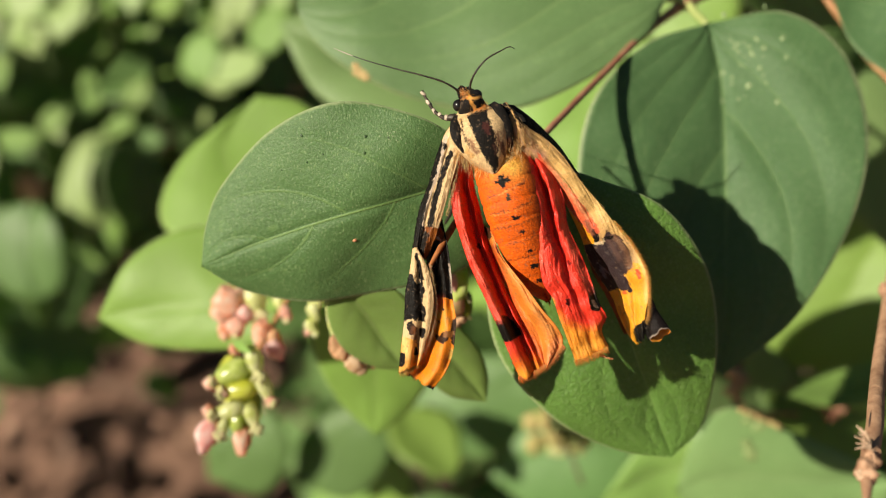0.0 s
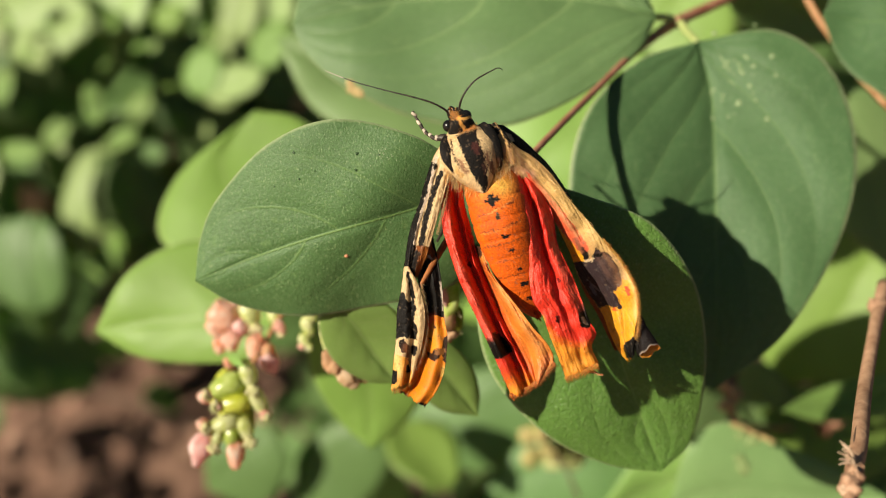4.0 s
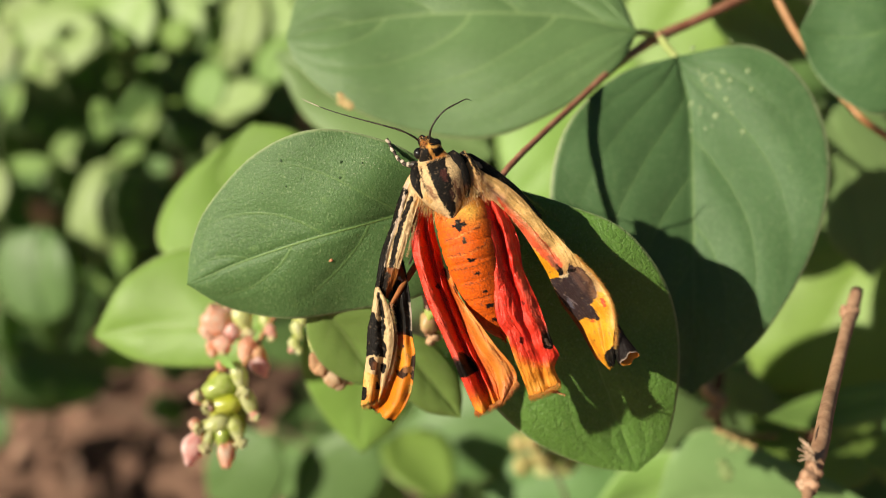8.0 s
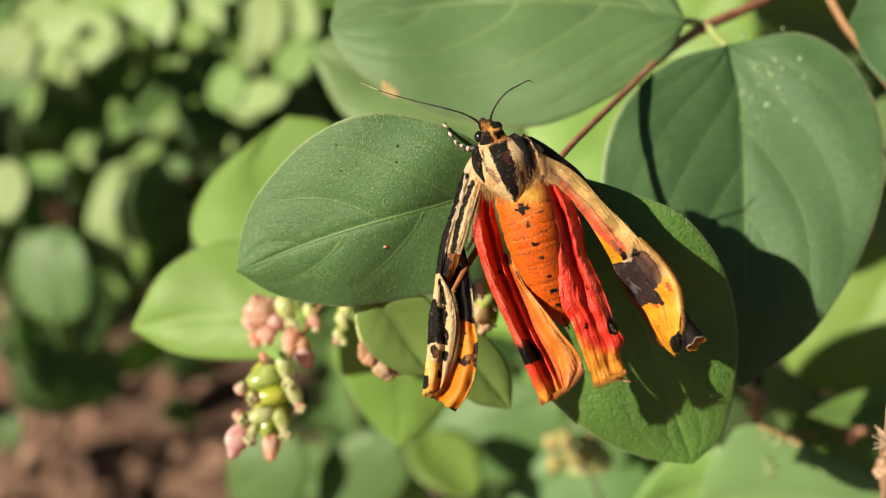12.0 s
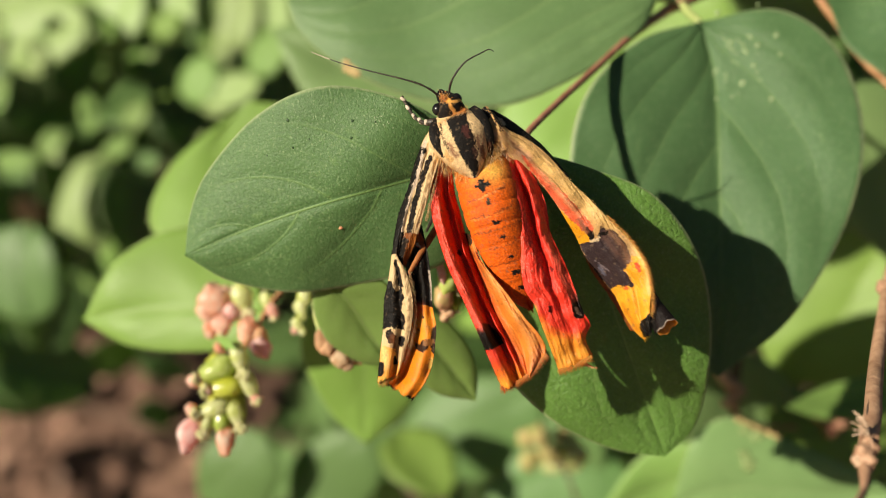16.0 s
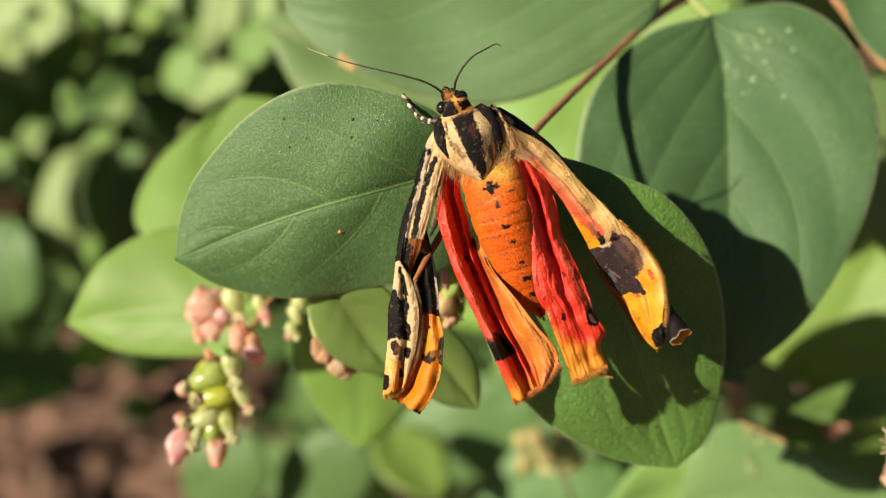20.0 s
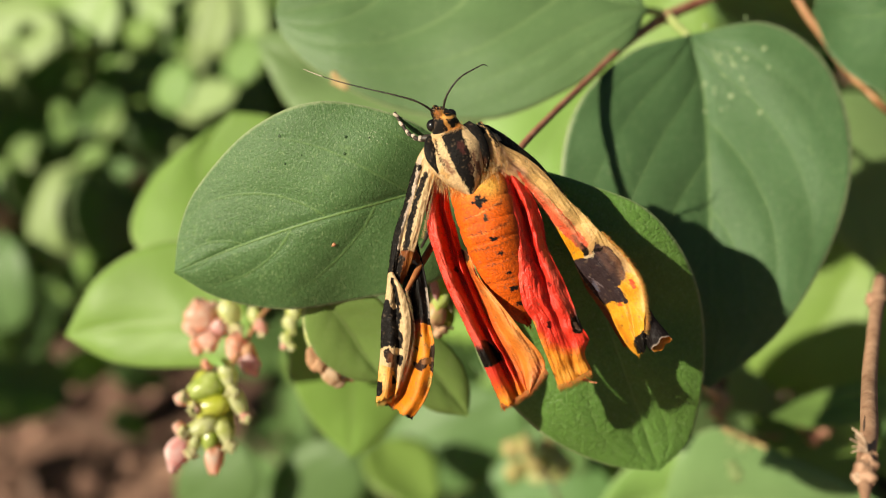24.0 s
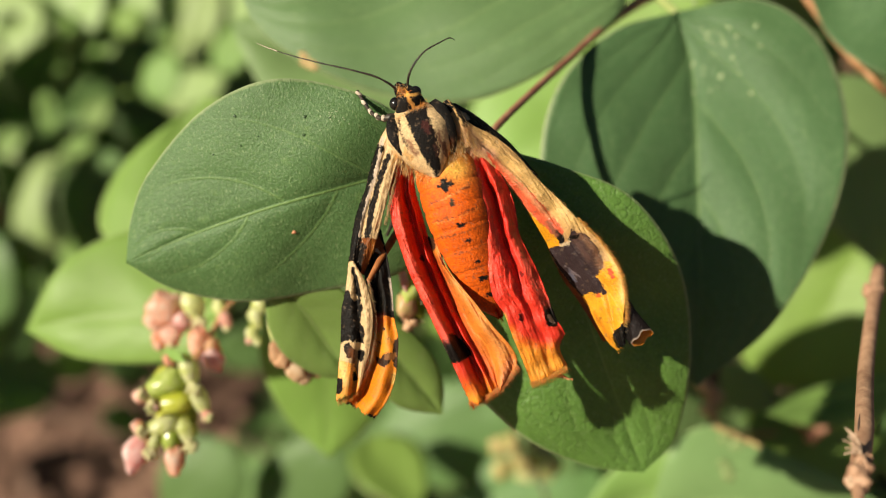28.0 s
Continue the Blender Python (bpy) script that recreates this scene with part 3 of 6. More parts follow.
def build_orange_stem():
    st = thing("side_stem", "smooth orange-brown stem crossing behind the leaves", "stem", at=spot(1500, 40, 124))
    tube("stem", [(1380, -160, 128), (1462, 0, 125), (1505, 62, 124), (1550, 125, 124), (1640, 210, 126), (1900, 420, 200), (1960, 640, 360), (1960, 900, 625)], [0.5, 0.5, 0.45, 0.45, 0.5, 0.9, 1.4, 1.8], STEM_ORANGE, st, sides=10, n=60, rough=0.03)
    blade("leaf", [(1800, -60, 119), (1700, -20, 117), (1600, 20, 117), (1482, 10, 118)],
          [(1800, -60, 119), (1740, 110, 117), (1640, 165, 116), (1560, 132, 116), (1512, 84, 117), (1482, 10, 118)],
          [(1800, -60, 119), (1690, -150, 118), (1560, -120, 118), (1482, 10, 118)], LEAF_BLUE, st, "green leaf on the orange stem", n=30, m=10, seed=31)
    settle(st)


# ---- shrub just behind ----
def build_shrub_behind():
    sh = thing("snowberry_shrub", "snowberry shrub with many light green oval leaves", "shrub", at=spot(700, 700, 150))
    L = []
    # pale leaf, lower, beside the buds
    L.append(([(480, 560, 122), (400, 560, 124), (300, 558, 126), (220, 565, 127), (153, 578, 128)],
              [(480, 560, 122), (440, 440, 126), (330, 412, 128), (215, 470, 128), (153, 578, 128)],
              [(480, 560, 122), (460, 620, 122), (360, 636, 124), (240, 625, 126), (153, 578, 128)]))
    # pale leaf behind the left edge of the broad leaf
    L.append(([(520, 420, 138), (460, 380, 142), (400, 320, 145), (395, 250, 147), (450, 186, 148)],
              [(520, 420, 138), (400, 470, 140), (275, 415, 143), (310, 300, 147), (450, 186, 148)],
              [(520, 420, 138), (590, 350, 142), (590, 260, 146), (530, 200, 148), (450, 186, 148)]))
    # pale band between the two big leaves
    L.append(([(900, 250, 150), (800, 215, 150), (700, 170, 151), (600, 120, 153), (490, 60, 155)],
              [(900, 250, 150), (840, 290, 148), (700, 250, 149), (560, 190, 152), (490, 60, 155)],
              [(900, 250, 150), (860, 150, 152), (740, 60, 154), (600, 20, 155), (490, 60, 155)]))
    # leaves under the broad leaf
    L.append(([(590, 500, 98), (640, 560, 99), (675, 615, 100.4), (712, 664, 102)],
              [(590, 500, 98), (570, 555, 99.8), (595, 620, 101.2), (655, 660, 102.2), (712, 664, 102)],
              [(590, 500, 98), (690, 510, 97.6), (738, 575, 98), (735, 635, 99.8), (712, 664, 102)]))
    L.append(([(650, 530, 128), (655, 620, 131), (656, 710, 134), (656, 800, 138)],
              [(650, 530, 128), (560, 560, 130), (544, 640, 133), (590, 738, 137), (656, 800, 138)],
              [(650, 530, 128), (740, 556, 129), (772, 650, 132), (722, 748, 136), (656, 800, 138)]))
    L.append(([(725, 560, 100.4), (780, 625, 102), (820, 675, 103.4), (859, 728, 105)],
              [(725, 560, 100.4), (790, 572, 100.8), (842, 622, 102), (862, 675, 103.6), (859, 728, 105)],
              [(725, 560, 100.4), (735, 650, 102.6), (785, 712, 104.6), (859, 728, 105)]))
    # leaves at the lower right
    L.append(([(1600, 890, 133), (1500, 890, 134), (1400, 885, 135), (1290, 880, 136), (1200, 905, 138)],
              [(1600, 890, 133), (1500, 835, 133), (1395, 790, 134), (1310, 752, 135), (1240, 788, 136), (1200, 905, 138)],
              [(1600, 890, 133), (1560, 980, 134), (1420, 1010, 136), (1280, 1000, 139), (1200, 905, 138)]))
    L.append(([(1590, 400, 165), (1540, 500, 168), (1480, 600, 170), (1380, 690, 173)],
              [(1590, 400, 165), (1670, 530, 161), (1600, 690, 165), (1380, 690, 173)],
              [(1590, 400, 165), (1460, 440, 171), (1350, 570, 175), (1380, 690, 173)]))
    L.append(([(1720, 680, 146), (1620, 696, 148), (1520, 718, 149), (1400, 735, 146)],
              [(1720, 680, 146), (1640, 735, 146), (1490, 758, 147), (1400, 735, 146)],
              [(1720, 680, 146), (1620, 668, 149), (1480, 694, 150), (1400, 735, 146)]))
    L.append(([(1500, 150, 150), (1540, 250, 150), (1570, 360, 151), (1590, 480, 153)],
              [(1500, 150, 150), (1620, 180, 150), (1680, 340, 151), (1590, 480, 153)],
              [(1500, 150, 150), (1480, 260, 151), (1510, 400, 152), (1590, 480, 153)]))
    # bottom middle, farther
    L.append(([(960, 690, 175), (880, 730, 176), (800, 770, 178), (700, 800, 182)],
              [(960, 690, 175), (960, 800, 174), (840, 860, 177), (700, 800, 182)],
              [(960, 690, 175), (860, 670, 178), (760, 700, 181), (700, 800, 182)]))
    L.append(([(1120, 850, 165), (1040, 835, 166), (960, 850, 168), (860, 890, 171)],
              [(1120, 850, 165), (1080, 930, 165), (960, 960, 168), (860, 890, 171)],
              [(1120, 850, 165), (1060, 790, 168), (940, 790, 170), (860, 890, 171)]))
    L.append(([(470, 770, 168), (440, 800, 169), (400, 840, 171), (350, 890, 174)],
              [(470, 770, 168), (500, 840, 168), (450, 920, 171), (350, 890, 174)],
              [(470, 770, 168), (410, 762, 171), (352, 812, 173), (350, 890, 174)]))
    L.append(([(660, 770, 171), (610, 800, 171.5), (560, 840, 173), (510, 900, 175)],
              [(660, 770, 171), (680, 850, 171), (610, 930, 173), (510, 900, 175)],
              [(660, 770, 171), (590, 765, 173), (520, 820, 175), (510, 900, 175)]))
    L.append(([(1230, 630, 156), (1280, 690, 160), (1310, 750, 163), (1320, 830, 166)],
              [(1230, 630, 156), (1380, 660, 163), (1430, 770, 167), (1320, 830, 166)],
              [(1230, 630, 156), (1180, 720, 157), (1210, 820, 160), (1320, 830, 166)]))
    # pale leaves seen between the stem and the big leaves
    L.append(([(1140, 90, 214), (1070, 180, 216), (1000, 260, 218), (910, 350, 222)],
              [(1140, 90, 214), (1180, 240, 212), (1080, 360, 215), (910, 350, 222)],
              [(1140, 90, 214), (1010, 90, 219), (890, 200, 223), (910, 350, 222)]))
    L.append(([(1270, -80, 210), (1215, 0, 212), (1170, 60, 214), (1100, 130, 218)],
              [(1270, -80, 210), (1310, 60, 208), (1230, 140, 211), (1100, 130, 218)],
              [(1270, -80, 210), (1160, -60, 214), (1100, 30, 218), (1100, 130, 218)]))
    # pale leaf low in the middle
    L.append(([(1330, 850, 150), (1240, 860, 151), (1160, 880, 153), (1060, 930, 156)], [(1330, 850, 150), (1260, 800, 150), (1150, 815, 152), (1060, 930, 156)],
              [(1330, 850, 150), (1280, 960, 152), (1180, 990, 155), (1060, 930, 156)]))
    # leaf turned from the sun behind the orange stem
    L.append(([(1300, -80, 138), (1370, -30, 146), (1430, 20, 154), (1500, 80, 164)], [(1300, -80, 138), (1420, -60, 146), (1500, 0, 158), (1500, 80, 164)],
              [(1300, -80, 138), (1310, 10, 144), (1390, 80, 152), (1500, 80, 164)]))
    # leaf turned from the sun, low at the right
    L.append(([(1360, 740, 162), (1440, 765, 165), (1520, 785, 167), (1610, 800, 170)], [(1360, 740, 162), (1430, 700, 167), (1530, 690, 170), (1600, 730, 171), (1610, 800, 170)],
              [(1360, 740, 162), (1400, 820, 161), (1480, 870, 163), (1570, 860, 166), (1610, 800, 170)]))
    # sunlit leaf beyond the dead twig
    L.append(([(1790, 760, 148), (1720, 785, 150), (1650, 805, 152), (1572, 812, 155)], [(1790, 760, 148), (1740, 860, 147), (1660, 880, 150), (1572, 812, 155)],
              [(1790, 760, 148), (1710, 735, 152), (1640, 745, 154), (1572, 812, 155)]))
    for i, (a, b, c) in enumerate(L):
        if 10 <= i <= 13:
            a, b, c = ([(x, y, z * 1.3) for x, y, z in q] for q in (a, b, c))
        ob = blade("leaf", a, b, c, LEAF_PALE if i in (0, 1, 4, 7, 15, 16, 19) else LEAF_FAR if i in (10, 11, 12, 13, 18) else LEAF_DULL if i in (2, 6, 9, 14) else LEAF_MID, sh, "", n=30, m=9, seed=40 + i, wave=0.8, cup=-0.5, groove=0.08, quilt=0.6)
        if i == 6:
            # its edge has begun to wither
            for k in range(22):
                x = 1316 + k * 3.6
                y = float(np.interp(x, (1310, 1395), (754, 792))) + 1.2 * math.sin(k * 2.3)
                on_skin("blotch", x, y, 0.34 + 0.1 * math.sin(k * 1.7), BLOTCH, ob, ob, "withered brown blotch", 0.12)
            for x, y, r in ((1338, 838, 1.1), (1330, 822, 0.9), (1352, 792, 1.2), (1334, 780, 1.1)):
                on_skin("blotch", x, y, r, YELLOWED, ob, ob, "yellowed blotch", 0.03)
    tube("stem", [(380, 1180, 540), (520, 1120, 400), (760, 980, 330), (900, 800, 300), (960, 620, 260), (960, 500, 215), (930, 400, 165)], [1.8, 1.4, 0.9, 0.8, 0.7, 0.6, 0.5], TWIG_DARK, sh, sides=8, n=24)
    tube("stem", [(1320, 1250, 505), (1330, 1180, 330), (1320, 1000, 170), (1316, 820, 160), (1310, 700, 152), (1330, 560, 146)], [1.6, 1.3, 1.0, 0.9, 0.8, 0.7], TWIG_DARK, sh, sides=8, n=24)
    settle(sh)


# ---- buds and berries ----
def build_fruit():
    fr = thing("fruit_cluster", "hanging cluster of unripe green snowberries with pink withered buds", "fruit cluster", at=spot(430, 620, 108))

    def calyx(x, y, z, way, size, owner, count=4, mat=None):
        """Small pointed lobes spreading from a berry's end, along a bearing in degrees (0 is down)."""
        for k in range(count):
            a = radians(way + (k - (count - 1) / 2) * 38)
            dx, dy = math.sin(a), math.cos(a)
            lift = 0.5 * math.sin(k * 2.1)
            tube("sepal", [(x, y, z), (x + dx * size * 0.55, y + dy * size * 0.55, z - 0.35 + lift * 0.5), (x + dx * size, y + dy * size, z - 0.2 + lift)],
                 [0.22, 0.27, 0.05], mat or SEPAL, owner, "", sides=6, n=6, rough=0.1)

    tube("stalk", [(520, 520, 115), (492, 552, 113.5), (462, 604, 112), (440, 640, 110.5), (420, 690, 110.5), (408, 760, 110.5)], [0.28, 0.3, 0.32, 0.35, 0.4, 0.35], STEM_ORANGE, fr, "thin orange stalk", n=26, sides=8)
    # x, y, z, half width and height in mm, turn, material, bearing of the calyx (None: none)
    for i, (x, y, z, a, b, turn, mat, way) in enumerate([
            (394, 671, 107.6, 2.05, 1.6, 20, BERRY, -65), (437, 651, 107.4, 1.15, 1.6, 10, BERRY_PALE, 15), (409, 703, 107.2, 1.75, 1.3, 15, BERRY_RIPE, -80), (388, 741, 107.6, 1.7, 1.25, 20, BERRY_PALE, -75), (426, 730, 109.4, 1.5, 2.3, 0, BERRY_DULL, None), (420, 690, 109.4, 1.6, 2.0, 0, BERRY_RIPE, None),
            (454, 698, 107.2, 1.05, 1.75, 24, BERRY_PALE, 25), (431, 752, 107.4, 0.95, 1.3, 14, BERRY_PALE, 18), (404, 764, 107.8, 0.95, 1.35, -4, BERRY, None), (378, 768, 107.6, 0.85, 1.0, -30, BERRY_PALE, -20), (402, 688, 108.8, 1.8, 1.6, 0, BERRY, None), (406, 728, 108.8, 1.5, 1.6, 0, BERRY_RIPE, None),
            (404, 700, 111, 2.4, 3.4, 10, BERRY_RIPE, None), (420, 740, 111, 1.8, 2.6, 0, BERRY_RIPE, None), (414, 772, 110, 1.0, 1.6, 0, BERRY_RIPE, None), (442, 542, 113.6, 1.55, 1.5, 0, BERRY_PALE, 20), (436, 566, 114.4, 1.3, 1.0, 0, BERRY, None), (486, 548, 114, 0.85, 1.2, 20, BERRY_PALE, None)]):
        if way is None:
            lump("berry", (x, y, z + 1), (a * 1.1, b * 1.1, a), mat, fr, "unripe green berry", turn=turn, seed=i, pinch=0.25, uneven=0.08)
            continue
        # tapered towards its withered calyx
        wide, long = 0.98 * min(a, b), 1.2 * max(a, b)
        r = radians(way)
        o = lump("berry", (x, y, z + 1), (wide * 1.12, long, wide), mat, fr, "unripe green berry", turn=way, seed=i, pinch=0.42, uneven=0.07)
        ex, ey = x + math.sin(r) * long * 14, y + math.cos(r) * long * 14
        lump("calyx", (ex, ey, z + 0.5), (0.6, 0.6, 0.55), SEPAL if i % 2 else BUD_PINK, o, "pale withered calyx", turn=way, seed=i + 7, uneven=0.2, pinch=-0.4)
        calyx(ex, ey, z + 0.3, way, 14 + 4 * math.sin(i), o, 5)
    for i, (x, y, z, a, b, turn, mat, way) in enumerate([
            (391, 545, 115, 1.85, 1.75, 15, BUD_PEACH, None), (376, 566, 115, 1.1, 1.2, 30, BUD_PEACH, None), (412, 536, 115.4, 1.3, 1.1, 50, BUD_PEACH, None), (420, 571, 114.4, 1.1, 1.5, -25, BUD_ROSE, None),
            (405, 590, 113.6, 1.25, 1.1, 0, BUD_PINK, -10), (384, 598, 114, 0.9, 1.0, 0, BUD_PEACH, None), (400, 634, 113, 0.6, 0.85, 20, BUD_PEACH, 0),
            (450, 600, 112, 1.2, 1.5, -10, BUD_PEACH, None), (470, 612, 112.4, 1.3, 1.2, 20, BUD_ORANGE, None), (476, 633, 111.2, 1.2, 1.15, 35, BUD_ROSE, None), (496, 566, 113, 0.75, 0.85, 30, BUD_PINK, 0),
            (355, 692, 108.2, 0.75, 0.75, 40, BUD_PINK, None), (352, 743, 108.4, 0.75, 0.8, 40, BUD_PINK, None), (346, 787, 108.6, 1.35, 1.8, -15, BUD_ROSE, None),
            (357, 780, 108.9, 1.05, 1.5, -12, BUD_ORANGE, None), (410, 799, 108.6, 1.0, 1.5, 5, BUD_PEACH, None), (418, 792, 109, 0.8, 1.2, 5, BUD_ORANGE, None)]):
        o = lump("bud", (x, y, z), (a * 1.12, b * 1.12, a), mat, fr, "withered pink bud", turn=turn, seed=50 + i, uneven=0.13, pinch=0.3)
        if way is not None:
            r = radians(way)
            calyx(x + math.sin(r) * a * 12, y + math.cos(r) * b * 12, z - 0.2, way, 9, o, 3)
    blade("bract", [(395, 612, 107.6), (412, 622, 107.2), (433, 636, 106.6)], [(395, 612, 107.6), (416, 614, 107.0), (433, 636, 106.6)], [(395, 612, 107.6), (408, 630, 107.4), (433, 636, 106.6)],
          LEAF_PALE, fr, "small green bract", n=10, m=4, wave=0, quilt=0, groove=0.05, seed=60)
    settle(fr)
    f2 = thing("fruit_cluster", "small spray of green pink-tipped berries and dry bracts behind the moth", "fruit cluster", at=spot(800, 500, 100))
    for i, (name, x, y, z, a, b, turn, m) in enumerate([("berry", 806, 462, 99.5, 1.0, 1.5, 55, BERRY), ("berry", 812, 512, 99.5, 1.1, 2.0, -12, BERRY), ("berry", 803, 545, 100, 1.2, 1.4, -10, BERRY_BLUSH), ("bract", 800, 500, 98.5, 0.5, 1.2, 10, BUD_ROSE),
                                                        ("bract", 814, 572, 101, 0.9, 0.5, 0, BUD_DRY), ("bract", 822, 566, 101, 0.35, 0.8, 60, SEPAL), ("bract", 826, 532, 100, 0.22, 0.7, 25, SEPAL), ("bract", 806, 580, 101, 0.7, 0.5, 20, BUD_DRY), ("berry", 820, 545, 101, 1.1, 1.5, 10, BERRY_DULL)]):
        lump(name, (x, y, z), (a, b, a), m, f2, "", turn=turn, seed=80 + i, uneven=0.12, pinch=0.2)
    tube("stalk", [(900, 360, 98), (850, 440, 99), (815, 520, 101), (812, 575, 101.5)], [0.35, 0.3, 0.3, 0.2], PETIOLE, f2, n=14)
    settle(f2)
    f3 = thing("fruit_cluster", "spray of small green buds and dry brown bracts", "fruit cluster", at=spot(560, 570, 120))
    for i, (x, y, z, a, b, turn, m) in enumerate([(553, 540, 112, 1.0, 1.0, 10, BERRY_PALE), (546, 562, 112, 0.8, 1.3, 15, BERRY_PALE), (540, 588, 112, 0.75, 0.9, 20, BERRY_PALE), (535, 600, 112, 0.5, 0.45, 40, BUD_PINK), (549, 602, 112, 0.5, 0.5, 0, BERRY_PALE),
                                                  (578, 570, 103, 0.5, 2.1, 6, BERRY_PALE), (586, 622, 102.6, 0.95, 1.3, 10, BRACT_BROWN), (596, 634, 102.4, 0.9, 0.75, 50, BRACT_BROWN), (605, 645, 102.8, 0.5, 0.9, 60, BRACT_BROWN), (619, 655, 102.6, 1.0, 1.05, 62, BRACT_TAN), (632, 661, 103, 0.95, 0.7, 80, BRACT_TAN), (648, 658, 103.4, 0.4, 0.6, 70, BRACT_BROWN)]):
        lump("berry" if m in (BERRY_PALE, BUD_PINK) else "bract", (x, y, z), (a, b, a * 0.6), m, f3, "", turn=turn, seed=90 + i, uneven=0.14, pinch=0.2)
    tube("stalk", [(570, 500, 104), (572, 550, 103.4), (586, 610, 103.2), (640, 664, 103.8)], [0.35, 0.3, 0.3, 0.2], PETIOLE, f3, n=14)
    settle(f3)
    f4 = thing("fruit_cluster", "withered tan fruit spray low among the leaves", "fruit cluster", at=spot(990, 810, 158))
    for i in range(10):
        x, y = 985 + 46 * math.sin(i * 2.4), 806 + 26 * math.cos(i * 1.9)
        lump("berry", (x, y, 172 + 2 * math.sin(i)), (2.0, 1.6, 1.4), BERRY_TAN if i % 3 else BERRY_PALE, f4, "", turn=60 * math.sin(i), seed=120 + i, uneven=0.2)
    tube("stalk", [(960, 780, 170), (1000, 830, 170), (1030, 900, 170)], [0.25, 0.3, 0.3], TWIG_DARK, f4, n=10)
    settle(f4)
    f5 = thing("fruit_cluster", "dry brown bracts between the leaves", "fruit cluster", at=spot(1300, 700, 150))
    for i in range(6):
        x, y = 1304 + 16 * math.sin(i * 2.4), 700 + 26 * math.cos(i * 1.7)
        lump("bract", (x, y, 148 + math.sin(i)), (0.85, 1.3, 0.85), BUD_DRY, f5, "", turn=60 * math.sin(i * 1.3), seed=140 + i, uneven=0.2)
    tube("stalk", [(1290, 650, 150), (1300, 700, 150), (1330, 760, 150), (1420, 770, 152)], [0.4, 0.4, 0.4, 0.3], TWIG, f5, n=14)
    for i in range(4):
        lump("bract", (1478 + 24 * math.sin(i * 2.1), 762 + 14 * math.cos(i * 1.7), 160), (1.2, 0.9, 0.9), STEM_RED, f5, "", turn=50 * i, seed=150 + i, uneven=0.2)
    settle(f5)
    tw = thing("fallen_twig", "thin dark twig leaning low behind the buds", "twig", at=spot(250, 740, 310))
    tube("stem", [(20, 690, 400), (160, 722, 395), (290, 770, 390), (380, 815, 385)], [0.7, 0.9, 1.0, 0.6], TWIG_DARK, tw, sides=8, n=20, rough=0.06)
    settle(tw)


# ---- far shrubs ----
def simple_leaf_mesh(seed, n=8, m=6):
    r = np.random.RandomState(seed)
    v = np.linspace(0, 1, n + 1)[:, None]
    s = np.linspace(-1, 1, m + 1)[None]
    w = 0.36 * np.sin(math.pi * v ** 0.85) ** 0.55 * (1 + 0.06 * r.uniform(-1, 1, (n + 1, 1)))
    x = s * w
    y = v + 0 * s
    z = 0.10 * np.abs(s) * w * 2 - 0.16 * (v - 0.4) ** 2 + 0.02 * r.uniform(-1, 1, (n + 1, m + 1))
    g = np.stack([x, y, z], -1)
    back = g.copy()
    back[..., 2] -= 0.008
    verts, faces = closed_sheet(g, back, n, m)
    uv = np.stack(np.broadcast_arrays((s + 1) / 2, v), -1).reshape(-1, 2)
    return verts, faces, np.concatenate([uv, uv])


def leaf_pose(rnd, at, size, spread=0.6):
    """A hanging leaf that turns its face to the light, with some scatter."""
    nrm = (Vector((SUN_WAY.x * 0.5, SUN_WAY.y * 0.4 - 0.25, 0.75)) + Vector([rnd.gauss(0, spread) for _ in range(3)])).normalized()
    down = Vector((rnd.gauss(0, 0.8), rnd.gauss(-0.3, 0.6), -0.6 + rnd.gauss(0, 0.4)))
    y = (down - nrm * down.dot(nrm)).normalized()
    x = y.cross(nrm)
    m = Matrix((x, y, nrm)).transposed().to_4x4()
    return Matrix.Translation(at) @ m @ Matrix.Diagonal((size, size, size, 1))


